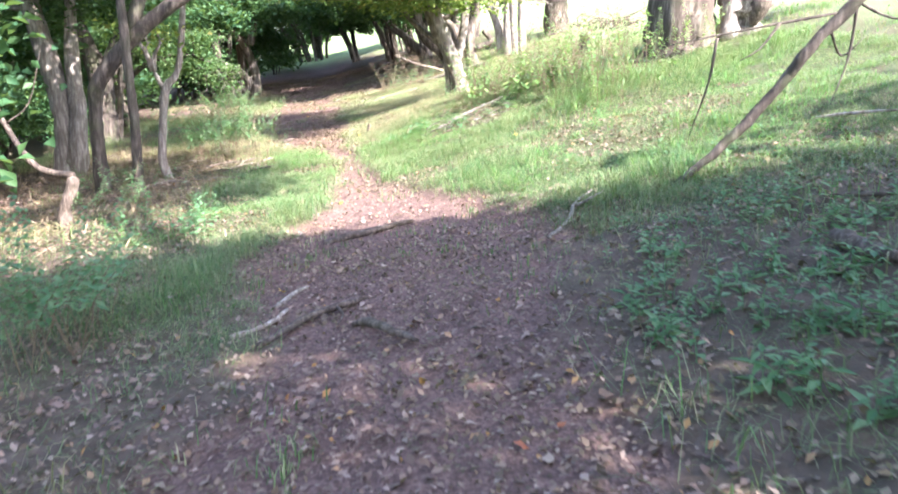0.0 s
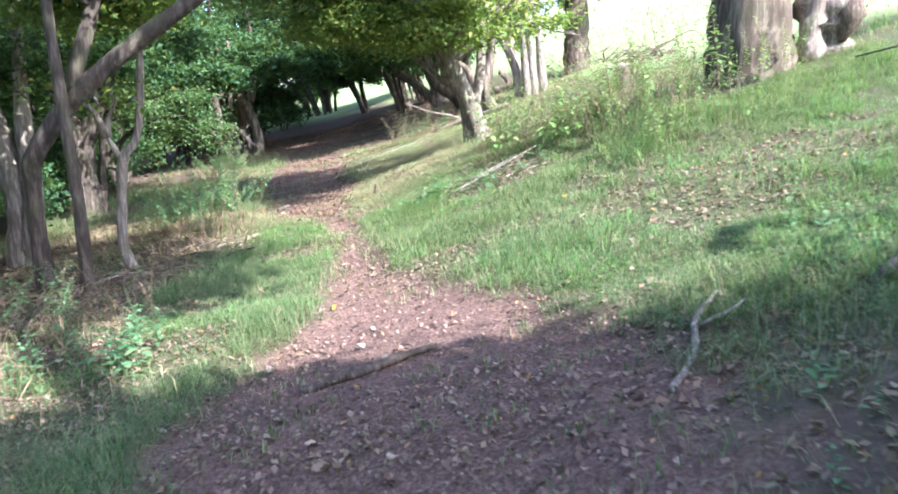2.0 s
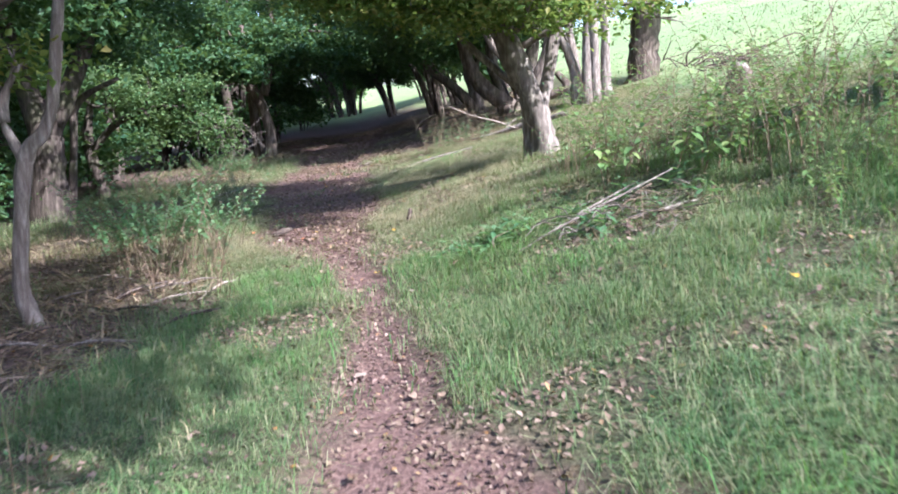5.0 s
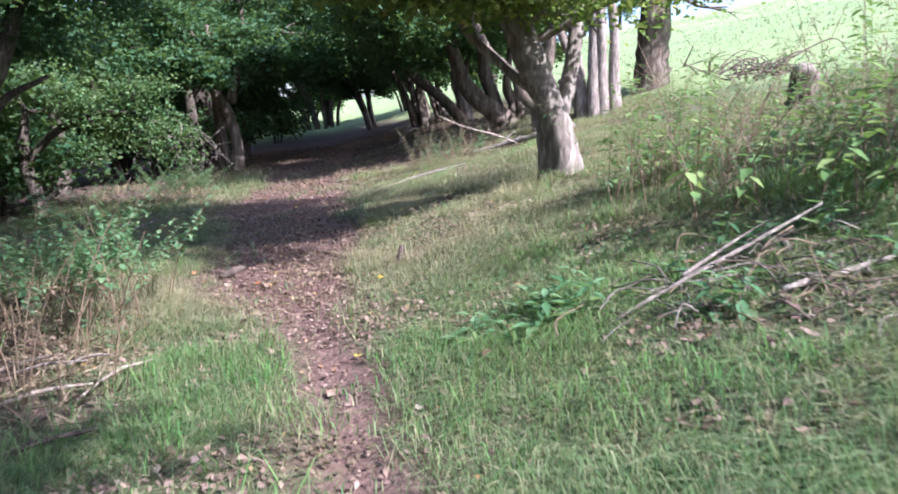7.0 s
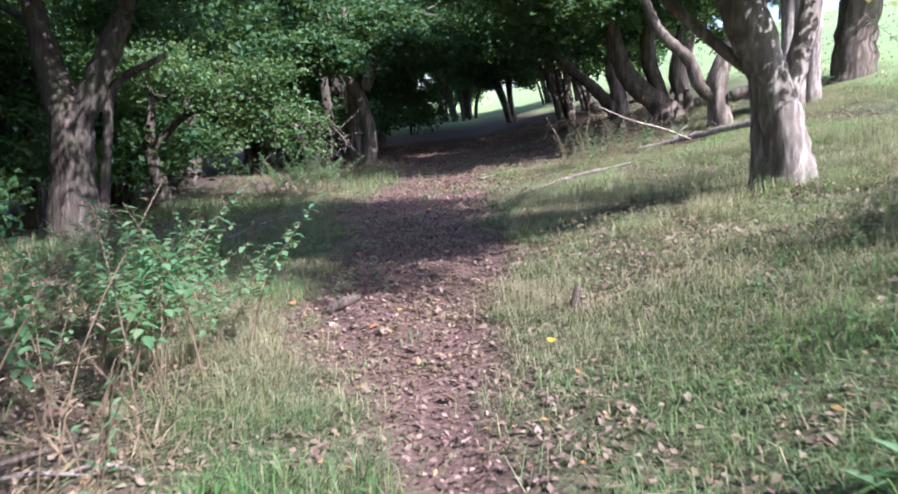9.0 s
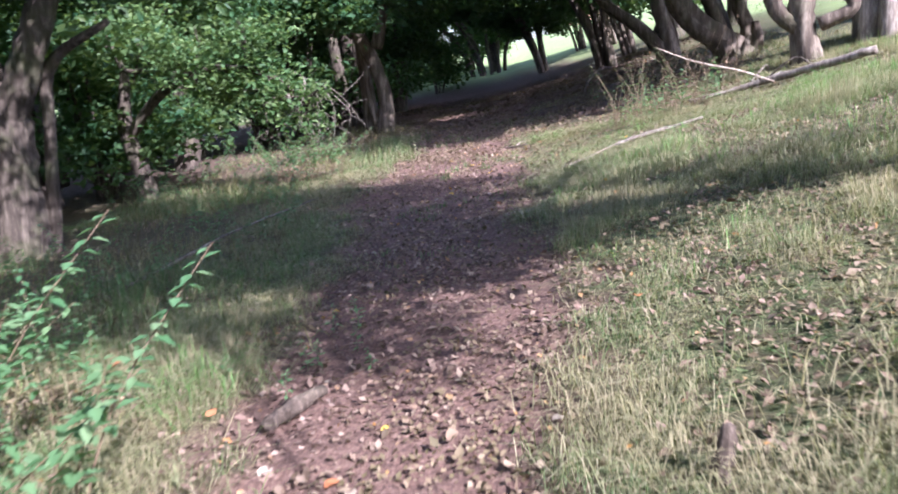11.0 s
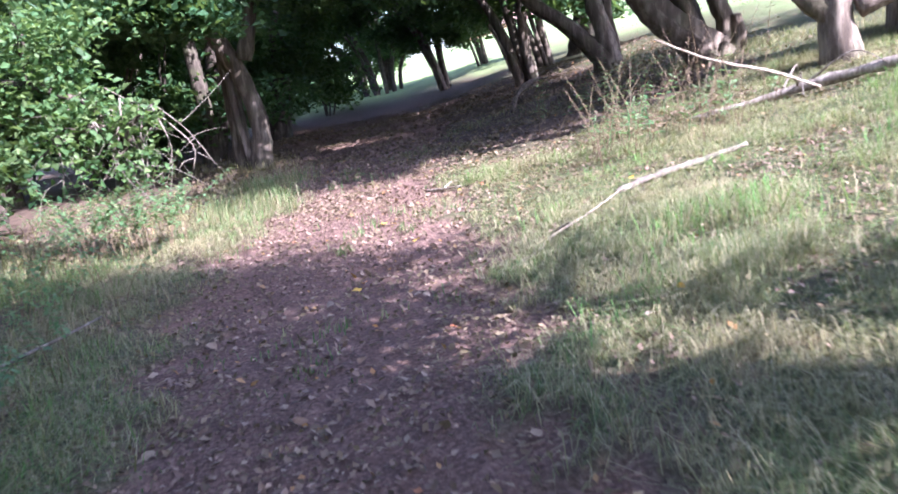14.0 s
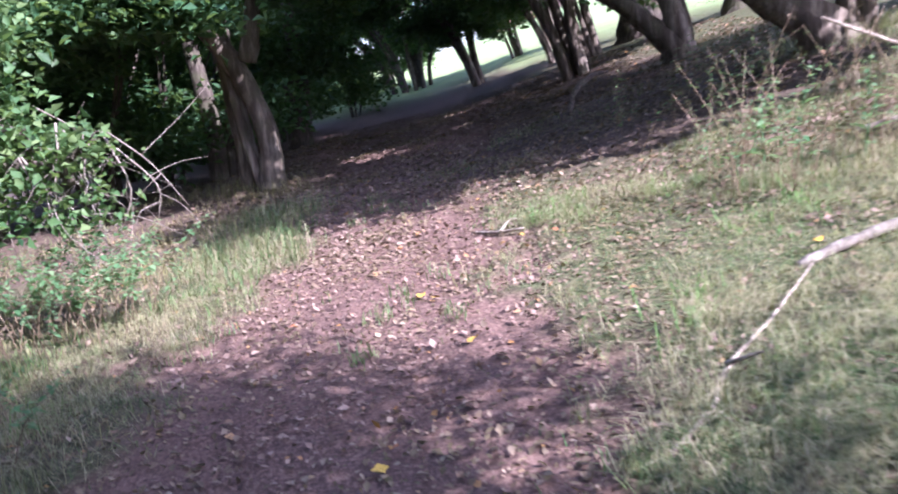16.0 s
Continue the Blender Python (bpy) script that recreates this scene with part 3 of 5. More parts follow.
# unseen tree whose crown is placed to shade the first stretch, uphill of it
shade_oak = tree("shade_tree", 6.9, -2.7,
     [([(0, 0, 0), (-0.1, 0, 1.5), (-0.3, 0, 3.5), (-0.6, 0, 6.5)], [0.5, 0.42, 0.38, 0.15])],
     # first two lobes reach far out, to shade the ground below the path
     [(-3.4, 6.0, 6.6, 2.0, 1.8, 0.9, 3600), (-4.6, 8.2, 6.8, 1.8, 1.6, 0.9, 3200), (2.0, -3.8, 6.2, 2.4, 2.2, 1.1, 5000), (3.4, -1.6, 6.8, 2.4, 2.2, 1.2, 5000), (-3.9, -0.6, 6.0, 1.9, 2.0, 1.0, 3500), (-1.6, 0.0, 6.2, 2.6, 2.6, 1.3, 6000), (-3.0, 1.3, 5.4, 1.7, 1.3, 0.9, 3800), (0.6, -1.8, 6.6, 2.8, 2.6, 1.6, 5000), (-2.6, -2.8, 5.6, 2.2, 2.0, 1.1, 5000), (-1.4, -1.2, 7.6, 2.4, 1.9, 1.2, 4500), (0.9, 0.4, 6.4, 1.8, 1.6, 0.9, 3600), (-6.0, -1.8, 6.4, 2.4, 2.2, 1.0, 4600), (-8.4, -1.0, 6.0, 2.2, 2.0, 1.0, 3800)],
     BARK_OAK, LEAF_FIELD, "unseen spreading oak placed to shade the wide start of the path", 0.21)

# ---- trees on the downhill side ----
tree("crooked_maple", -4.5, 10.6,
     [([(0, 0, 0), (-0.02, 0, 0.7), (0.0, 0.0, 1.35), (0.12, -0.05, 1.75), (0.75, -0.1, 2.45), (1.55, -0.1, 3.05), (2.3, -0.1, 3.55), (3.4, 0, 4.6)], [0.13, 0.105, 0.10, 0.12, 0.115, 0.105, 0.09, 0.04]),
      ([(0.6, -0.1, 2.3), (0.75, -0.05, 2.8), (1.0, 0.1, 3.6), (1.2, 0.2, 4.6)], [0.10, 0.10, 0.08, 0.03])],
     [(0.8, 0.2, 4.6, 1.6, 1.5, 0.9, 3600), (2.8, 0.4, 5.0, 1.6, 1.4, 0.8, 3000), (-1.0, 0.6, 3.9, 1.4, 1.3, 0.9, 3000), (0.4, 1.6, 3.6, 1.2, 1.2, 0.7, 2200)],
     BARK_DARK, LEAF_FIELD, "crooked maple with a long bough over the path", 0.10, flute=0.06)
tree("slender_maple", -3.85, 10.2,
     [([(0, 0, 0), (0.02, 0, 1.0), (-0.02, 0, 2.2), (-0.1, 0.1, 4.0), (-0.2, 0.2, 5.5)], [0.085, 0.07, 0.066, 0.055, 0.03])],
     [(-0.2, 0.2, 4.6, 1.3, 1.3, 0.9, 2600), (0.3, 0.6, 3.8, 0.9, 0.9, 0.5, 1200)], BARK_DARK, LEAF_WOOD, "slender straight maple among fallen sticks", 0.10)
# Last two lobes hang above the view, added to shade the trees behind.
tree("old_maple", -6.3, 14.0,
     [([(0, 0, 0), (0.05, 0, 1.0), (-0.1, 0, 2.0), (-0.4, 0, 3.4), (-0.6, 0, 6)], [0.28, 0.22, 0.2, 0.17, 0.07]),
      ([(0.2, -0.1, 0.0), (0.35, -0.1, 1.2), (0.3, 0, 2.4), (0.5, 0, 5)], [0.2, 0.16, 0.13, 0.05])],
     [(-0.4, 0, 4.4, 2.2, 2.0, 1.2, 5000), (0.9, 0.6, 3.5, 1.4, 1.3, 0.8, 2800), (-1.8, 0.4, 3.2, 1.4, 1.3, 0.9, 2400), (1.6, -2.0, 5.6, 1.9, 1.8, 0.9, 3800), (-0.6, -2.8, 5.4, 2.0, 1.9, 1.0, 3800)],
     BARK_PALE, LEAF_WOOD, "old maple with pale peeling bark", 0.11, flute=0.1)
tree("pale_sapling", -3.7, 11.4,
     [([(0, 0, 0), (-0.08, 0, 0.35), (-0.02, 0, 1.0), (0.06, 0, 1.5), (0.25, 0, 1.75), (0.35, 0.05, 2.3), (0.5, 0.1, 3.8)], [0.085, 0.07, 0.062, 0.07, 0.05, 0.055, 0.02]),
      ([(0.04, 0, 1.45), (-0.08, 0, 1.7), (-0.12, 0.02, 1.78)], [0.05, 0.035, 0.02])],
     [(0.4, 0.1, 3.7, 0.9, 0.9, 0.6, 1800), (0.05, 0.1, 2.25, 0.45, 0.4, 0.2, 200), (-0.5, 0.0, 2.3, 0.4, 0.4, 0.2, 140)],
     BARK_PALE, LEAF_FIELD, "thin pale forked sapling growing from leaf mould", 0.11)
# Last three lobes are unseen, added for shade on the woods to the left.
tree("ash_tree", -7.95, 21.3,
     [([(0, 0, 0), (0.02, 0, 1.0), (0.0, 0, 1.9), (-0.35, 0, 3.0), (-0.8, 0, 5.0)], [0.42, 0.34, 0.32, 0.2, 0.08]),
      ([(0.08, 0, 1.75), (0.5, 0, 2.6), (0.95, 0, 3.6), (1.4, 0.2, 5.2)], [0.22, 0.2, 0.16, 0.05]),
      ([(0.35, 0.2, 0.0), (0.5, 0.2, 1.6), (0.65, 0.2, 2.5), (1.5, 0.2, 3.0)], [0.09, 0.08, 0.08, 0.04])],
     [(-0.8, 0, 5.0, 2.4, 2.2, 1.3, 5200), (1.5, 0.3, 4.8, 2.0, 1.8, 1.0, 4200), (0.6, 0.8, 3.7, 1.6, 1.5, 0.7, 2600), (-2.2, 0.5, 3.4, 1.4, 1.4, 0.9, 2200), (2.4, -3.0, 5.8, 2.2, 2.2, 1.0, 4600), (4.2, -1.6, 6.0, 2.0, 2.0, 1.0, 4200), (0.0, -3.4, 5.6, 2.2, 2.0, 1.0, 4200)],
     BARK_DARK, LEAF_WOOD, "dark forked ash in the shade below the path", 0.12, flute=0.05)
tree("drooping_hazel", -8.6, 25.9,
     [([(0, 0, 0), (-0.08, 0, 0.5), (-0.3, 0, 1.4), (-0.2, 0, 2.4)], [0.2, 0.17, 0.15, 0.08]),
      ([(-0.25, 0, 1.2), (0.6, -0.2, 2.0), (1.8, -0.5, 2.4), (2.9, -0.7, 2.2), (3.5, -0.8, 1.7)], [0.1, 0.08, 0.06, 0.04, 0.02])],
     [(2.5, -0.7, 2.4, 0.8, 0.8, 0.35, 900), (3.2, -0.8, 2.05, 0.55, 0.6, 0.3, 560), (1.4, -0.4, 2.65, 0.8, 0.8, 0.35, 800), (2.0, -0.4, 1.95, 0.7, 0.6, 0.25, 420), (2.85, -0.9, 1.65, 0.5, 0.4, 0.22, 300), (3.45, -0.8, 1.5, 0.35, 0.4, 0.25, 200), (2.4, -0.6, 2.95, 0.8, 0.7, 0.3, 640), (1.5, -0.6, 2.1, 0.8, 0.6, 0.3, 360), (3.7, -0.9, 1.9, 0.4, 0.35, 0.2, 150), (0.8, -0.3, 2.9, 0.7, 0.7, 0.3, 460), (-0.6, 0.2, 3.0, 1.4, 1.3, 0.9, 2200)],
     BARK_DARK, LEAF_HAZEL, "hazel with a leafy drooping bough above the weeds", 0.105, flute=0.05, clump=0.2, per_clump=7)
dead = thing("dead_bough", -5.2, 25.2, "bare tangled twigs hanging under the hazel leaves", "branch", z=float(ground_at(-5.2, 25.2)))
for k in range(24):
    w = Wood()
    p = np.array([rng.uniform(-0.7, 0.5), rng.uniform(-0.35, 0.25), rng.uniform(1.3, 1.9)])
    q = p + (rng.uniform(-0.25, 0.6), rng.uniform(-0.3, 0.2), -rng.uniform(0.4, 0.95))
    grow(w, p, q, rng.uniform(0.006, 0.013), 5, 1.1, 1)
    part("twig", w.mesh("twig", BARK_PALE), dead)

tree("bent_ash", -5.2, 31.7,
     [([(0, 0, 0), (0.05, 0, 0.8), (-0.16, 0, 1.6), (-0.5, 0, 2.3), (-1.1, 0, 3.2), (-2.0, 0, 4.8)], [0.25, 0.18, 0.17, 0.18, 0.15, 0.05]),
      ([(-0.16, 0.1, 0), (-0.4, 0.1, 0.9), (-0.52, 0.1, 1.8), (-0.75, 0.1, 2.6)], [0.11, 0.08, 0.075, 0.06]), ([(-0.45, 0.5, 0), (-0.55, 0.5, 1.2), (-0.7, 0.5, 2.6), (-0.9, 0.5, 4.4)], [0.2, 0.17, 0.15, 0.07]),
      ([(-0.15, 0, 2.1), (0.0, 0, 2.7), (0.3, 0.1, 4.4)], [0.15, 0.14, 0.05])],
     [(-1.4, 0, 3.9, 2.4, 2.2, 1.1, 6200), (0.8, 0.2, 3.6, 2.0, 1.9, 0.9, 5200), (-3.0, 0.2, 3.1, 1.8, 1.7, 0.9, 4600), (2.4, 0.4, 3.7, 1.7, 1.5, 0.9, 4200), (-1.0, -1.4, 3.0, 1.3, 0.9, 0.6, 2400)],
     BARK_OAK, LEAF_WOOD, "twin-stemmed ash bent over beside the path", 0.18, flute=0.08)
tree("bent_ash", -7.3, 35.4,
     [([(0, 0, 0), (0.0, 0, 1.2), (-0.2, 0, 2.6), (-0.5, 0, 5)], [0.24, 0.18, 0.16, 0.06]), ([(0.2, 0.1, 0), (0.4, 0.1, 1.4), (0.6, 0.1, 4.2)], [0.16, 0.13, 0.05])],
     [(-0.6, 0, 4.6, 2.6, 2.4, 1.4, 5200), (1.2, 0.2, 4.2, 2.0, 1.9, 1.0, 3200)], BARK_DARK, LEAF_WOOD, "dark ash standing close to its neighbour", 0.18)

# woodland behind: a few kinds, each set out several times
KINDS = []
for k, (leaf_mat, spread, low) in enumerate(((LEAF_WOOD, 2.6, 2.6), (LEAF_DARK, 2.9, 2.0), (LEAF_WOOD, 2.2, 1.6), (LEAF_DARK, 2.4, 1.2))):
    lean = rng.normal(0, 0.3)
    KINDS.append(tree("woodland_tree", -14 - 3 * k, 24 + 9 * k,
                      [([(0, 0, 0), (lean, 0, 1.8), (lean * 1.5, 0.1, 3.6), (lean, 0.2, 7.0)], [0.34, 0.26, 0.22, 0.07])],
                      [(0, 0, low + 1.2, spread * 0.8, spread * 0.8, 1.1, 2400), (0.6, 0.3, low + 2.8, spread, spread, 1.5, 2200), (-0.5, -0.3, low + 5.0, spread * 0.9, spread * 0.9, 1.6, 1100)],
                      BARK_DARK, leaf_mat, "shaded woodland tree with a low leafy crown", 0.22, group="woodland trees", clump=0.34))
# (4.6, 38.5) and (4.4, 46) are added to block sun from the far path.
# The last ten stand unseen behind the start, to close it and deepen its shade.
for k, (x, y) in enumerate(((-11, 17), (-12.5, 12), (-9.5, 9), (-13, 20), (-11.5, 27), (-10, 30.5), (-14, 31), (-10.5, 37), (-15, 38), (-9.6, 43), (-13, 45), (-17, 50), (-8.6, 49.5), (-20, 44), (-20, 28), (-19, 18), (-9, 5.5), (-13.5, 6), (-19, 8),
                              (-13, 55), (-16.5, 60), (-21, 56), (-24, 64), (-25, 35), (-8.2, 38.5), (-26, 50), (-9.0, 15.6), (4.6, 38.5), (4.4, 46), (-7, 69), (-10.5, 71), (-14, 69), (-18, 71), (-23, 73),
                               (-7.6, 44.5), (-6.6, 40.5), (-11, 33), (-10.2, 24), (-16, 23), (-16, 14), (-6.5, -4), (-3, -10), (4, -11), (10, -9), (0, -16), (-10, 0), (-11, -8), (13, -2), (8, -16), (-7, -15))):
    copy_thing(KINDS[k % 4], pose(x, y, float(ground_at(x, y)), 0, 0, rng.uniform(0, 360)))

BUSHES = []
for k in range(3):
    s = []
    for j in range(6):
        a = rng.uniform(0, 6.28)
        s.append(([(0.2 * math.cos(a), 0.2 * math.sin(a), 0), (0.5 * math.cos(a), 0.5 * math.sin(a), 1.1), (1.2 * math.cos(a), 1.2 * math.sin(a), 2.6)], [0.045, 0.035, 0.012]))
    BUSHES.append(tree("hazel_bush", -12.5 - 1 * k, 19.0 + 8 * k, s, [(rng.normal(0, 0.9), rng.normal(0, 0.9), rng.uniform(0.9, 3.2), 1.1, 1.1, 0.6, 750) for _ in range(7)], BARK_DARK, (LEAF_WOOD, LEAF_WOOD, LEAF_DARK)[k], "leafy hazel bush in the shade of the wood", 0.15, group="hazel bushes", sides=6, boughs=False))
for k, (x, y) in enumerate(((-9.2, 14), (-9.0, 33.5), (-8.0, 40.8), (-11.8, 41.5), (-11, 47.5), (-7.8, 10.5), (-10.5, 11.5), (-7.0, 7.6), (-12, 33.5), (-8.4, 46), (-15, 27), (-13.5, 16), (-6.4, 4.4), (-16, 43), (-14.5, 49), (-12, 24.5), (-7.0, 53.5), (-6.2, 66), (-8.6, 68.5), (-11.4, 66.5), (-14.5, 68), (-17.5, 66), (-9.8, 57), (-10.4, 27.4), (-10.6, 17.6), (-8.8, 36.4), (-10.2, 20.0), (-12.2, 21.8), (-11.2, 29.2))):
    c = copy_thing(BUSHES[k % 3], pose(x, y, float(ground_at(x, y)), 0, 0, rng.uniform(0, 360)))
    c.scale = (1.0 + 0.3 * (k % 2),) * 3

far_hedge = [copy_thing(KINDS[k % 4], pose(x, y, float(ground_at(x, y)) - 0.5, 0, 0, rng.uniform(0, 360))) for k, (x, y) in enumerate(((12, 118), (17, 121), (22, 119), (27, 122), (-12, 112), (-18, 110), (-24, 108), (-31, 105), (33, 124)))]


# ---- grass and litter ----
def blades(name, n, xs, ys, keep, height, width, mat, label, bend=0.5, tuft=0):
    """Grass: curved tapering blades, five corners each, where keep() says."""
    x, y = rng.uniform(*xs, n), rng.uniform(*ys, n)
    if tuft:
        x, y = np.repeat(x, tuft), np.repeat(y, tuft)
        x, y = x + rng.normal(0, 0.05, len(x)), y + rng.normal(0, 0.05, len(y))
    k = rng.uniform(0, 1, len(x)) < keep(x, y)
    x, y = x[k], y[k]
    n = len(x)
    h = height * rng.uniform(0.45, 1.35, n) * (0.45 + 1.2 * value_noise(x, y, 0.9, 40) * value_noise(x, y, 3.1, 41) ** 0.5)
    a = rng.uniform(0, 6.28, n)
    b = rng.uniform(0.1, 1, n) * bend * h
    wd = width * rng.uniform(0.6, 1.3, n)
    base = np.stack([x, y, ground_at(x, y) - 0.03], -1)
    side = np.stack([-np.sin(a), np.cos(a), 0 * a], -1) * wd[:, None]
    out = np.stack([np.cos(a), np.sin(a), 0 * a], -1)
    up = np.array([0, 0, 1.0])
    mid = base + out * (b * 0.3)[:, None] + up * (h * 0.6)[:, None]
    tip = base + out * b[:, None] + up * (h * (1 - 0.25 * bend))[:, None]
    v = np.stack([base - side, base + side, mid + side * 0.7, mid - side * 0.7, tip], 1).reshape(-1, 3)
    i = np.arange(n)[:, None] * 5
    me = mesh_of(name, v, [i + [0, 1, 2, 3], i + [3, 2, 4]], mat)
    return tagged(new(name, me), label, "grass", kind="stuff")


def lushness(x, y):
    return smooth(0.55 * value_noise(x, y, 0.9, 50) + 0.45 * value_noise(x, y, 3.2, 51), 0.33, 0.56)


def turf(x, y):
    near = smooth(12 - np.abs(x - path_middle(y)), 0, 5)
    patch = 0.1 + 0.9 * lushness(x, y)
    return np.clip((1 - dirt_at(x, y)) ** 1.5 * (1 - 0.93 * woods_at(x, y)) * near * patch * (0.35 + 0.65 * smooth(y, 2.5, 5.0)) * (1 - 0.25 * smooth(y, 14, 19)), 0.0, 1)


blades("grass", 115000, (-5.5, 6.5), (-1, 13), turf, 0.17, 0.0023, GRASS, "short green grass on either side of the path", 2.2, 5)
blades("bank_grass", 115000, (-5, 6), (12.5, 27), turf, 0.17, 0.0022, GRASS_BANK, "thin grass turning to straw on the bank", 2.2, 5)
blades("dry_grass", 120000, (-6, 8), (-1.5, 30), lambda x, y: turf(x, y) * smooth(value_noise(x, y, 0.45, 60) + 0.40 * smooth(y, 12, 18) - 0.12 * smooth(-x, 0, 2), 0.38, 0.7), 0.17, 0.0022, GRASS_DRY, "dry straw-coloured grass on the bank", 1.9)
blades("grass_tufts", 17000, (-6, 8), (-1, 26), lambda x, y: turf(x, y) * smooth(value_noise(x, y, 1.1, 61), 0.45, 0.65), 0.24, 0.003, GRASS_LUSH, "lush tufts of longer grass", 2.1, 9)
blades("path_grass", 2600, (-4, 1.4), (0, 30), lambda x, y: dirt_at(x, y) * smooth(value_noise(x, y, 1.3, 62), 0.58, 0.75), 0.09, 0.004, GRASS, "sparse grass tufts growing on the trodden path", 0.9, 8)
blades("bent_grass", 26000, (-8.5, -1.8), (15, 33), lambda x, y: (1 - dirt_at(x, y)) * smooth(value_noise(x, y, 0.7, 63), 0.3, 0.6), 0.26, 0.003, GRASS_DRY, "tall bent grass at the shaded edge of the path", 1.4)
blades("bent_grass", 4500, (-6.5, -1.3), (0.0, 10), lambda x, y: (1 - dirt_at(x, y)) * smooth(value_noise(x, y, 0.9, 64), 0.35, 0.6), 0.2, 0.0035, GRASS_DRY, "tall dry grass below the path", 1.4)
blades("bent_grass", 30000, (-9, -3.2), (16, 31), lambda x, y: (1 - dirt_at(x, y)) * smooth(value_noise(x, y, 0.5, 65), 0.3, 0.6), 0.27, 0.0035, GRASS, "rank green grass in the shade", 1.5)
blades("meadow_grass", 26000, (6, 40), (5, 80), lambda x, y: smooth(x - path_middle(y), 6, 9), 0.11, 0.02, GRASS, "sunlit meadow grass on the hillside", 0.6)


def flat_leaves(name, n, xs, ys, keep, size, mat, label):
    x, y = rng.uniform(*xs, n), rng.uniform(*ys, n)
    k = rng.uniform(0, 1, n) < keep(x, y)
    x, y = x[k], y[k]
    z = ground_at(x, y) - 0.05 * dirt_at(x, y) + rng.uniform(0.004, 0.03, len(x))
    me = leaf_cloud(name, np.stack([x, y, z], -1), size, mat, 0.0, 0.62, 0.11, 1.6)
    return tagged(new(name, me), label, "leaf litter", kind="stuff")


def thatch(name, n, mat, size, label, xs=(-5, 6), ys=(-1, 27)):
    """Withered blades lying flat between the living ones."""
    x, y = rng.uniform(*xs, n), rng.uniform(*ys, n)
    k = rng.uniform(0, 1, n) < (1 - dirt_at(x, y)) * (1 - 0.85 * woods_at(x, y)) * smooth(4.5 - np.abs(x - path_middle(y)), 0, 2)
    x, y = x[k], y[k]
    return tagged(new(name, leaf_cloud(name, np.stack([x, y, ground_at(x, y) + rng.uniform(0.0, 0.035, len(x))], -1), size, mat, 0.0, 0.035, 0.01, 1.0)), label, "grass", kind="stuff")


thatch("grass_thatch", 50000, GRASS_DRY, 0.10, "withered grass matted between the green blades", ys=(9, 27))
thatch("grass_thatch", 90000, GRASS, 0.10, "low green grass lying flat")

flat_leaves("leaf_litter", 130000, (-4.6, 2.2), (-1, 30), lambda x, y: np.clip(dirt_at(x, y) * (0.25 + 0.75 * smooth(value_noise(x, y, 0.9, 70), 0.35, 0.6)) + 0.2 * smooth(value_noise(x, y, 1.7, 71), 0.3, 0.6), 0, 1), 0.034, LITTER, "small dead brown leaves scattered over the path")
flat_leaves("leaf_litter", 100000, (-5, 4.5), (3.5, 27), lambda x, y: (1 - dirt_at(x, y)) * np.clip(1.0 - 0.95 * lushness(x, y), 0.08, 1), 0.044, LITTER, "dead brown leaves lying in the gaps of the turf")
flat_leaves("leaf_litter", 14000, (-4, 4), (-1, 5), lambda x, y: 0.25 + 0.75 * smooth(value_noise(x, y, 1.2, 72), 0.35, 0.6), 0.05, LITTER, "curled brown leaves under the shading oak")
flat_leaves("leaf_litter", 60000, (-8, 5), (-1, 45), lambda x, y: np.clip(woods_at(x, y) * (1 - 0.7 * smooth(y, 12, 26)) + 0.05, 0, 1), 0.055, LITTER, "dead leaves on the woodland floor")

flat_leaves("leaf_litter", 9000, (-4.8, 0.5), (13, 27), lambda x, y: dirt_at(x, y) + 0.12, 0.054, LITTER, "broad curled brown leaves on the shaded path")
flat_leaves("leaf_litter", 36000, (-6.5, 4), (25, 42), lambda x, y: 0.25 + 0.75 * smooth(value_noise(x, y, 0.8, 73), 0.35, 0.6), 0.07, LITTER, "dead leaves on the shaded bank")
blades("bank_grass", 7000, (-2.5, 4), (25.5, 33), lambda x, y: (1 - dirt_at(x, y)) * smooth(value_noise(x, y, 0.8, 66), 0.4, 0.65) * smooth(33 - y, 0, 5), 0.14, 0.004, GRASS_BANK, "sparse straw grass on the shaded bank", 1.2, 5)
x, y = rng.uniform(-7.5, -1.6, 5200), rng.uniform(6, 18, 5200)
k = rng.uniform(0, 1, 5200) < woods_at(x, y) ** 2
x, y = x[k], y[k]
tagged(new("twig_litter", leaf_cloud("twig_litter", np.stack([x, y, ground_at(x, y) + rng.uniform(0.01, 0.07, len(x))], -1), 0.34, STALK, 0.0, 0.045, 0.02, 2.0)), "thin dead twigs strewn on the brown woodland floor", "twigs", kind="stuff")

# ---- countable fallen leaves on the path ----
LEAF_MESHES = []
for k in range(5):
    n = 9
    a = np.linspace(0, 2 * np.pi, n, endpoint=False)
    r = 0.5 * (1 + 0.3 * np.cos(5 * a + k) * (k % 2) + rng.normal(0, 0.07, n))
    rim = np.stack([r * np.cos(a) * 1.15, r * np.sin(a) * 0.8, 0.12 * np.cos(2 * a + k) + rng.normal(0, 0.04, n)], -1)
    v = np.vstack([rim, [[0, 0, -0.03]], [[-0.95, 0.05, 0.0], [-0.95, -0.0, 0.03]]])
    i = np.arange(n)
    LEAF_MESHES.append((v, np.stack([i, (i + 1) % n, np.full(n, n)], -1)))
LEAF_COLOURS = []
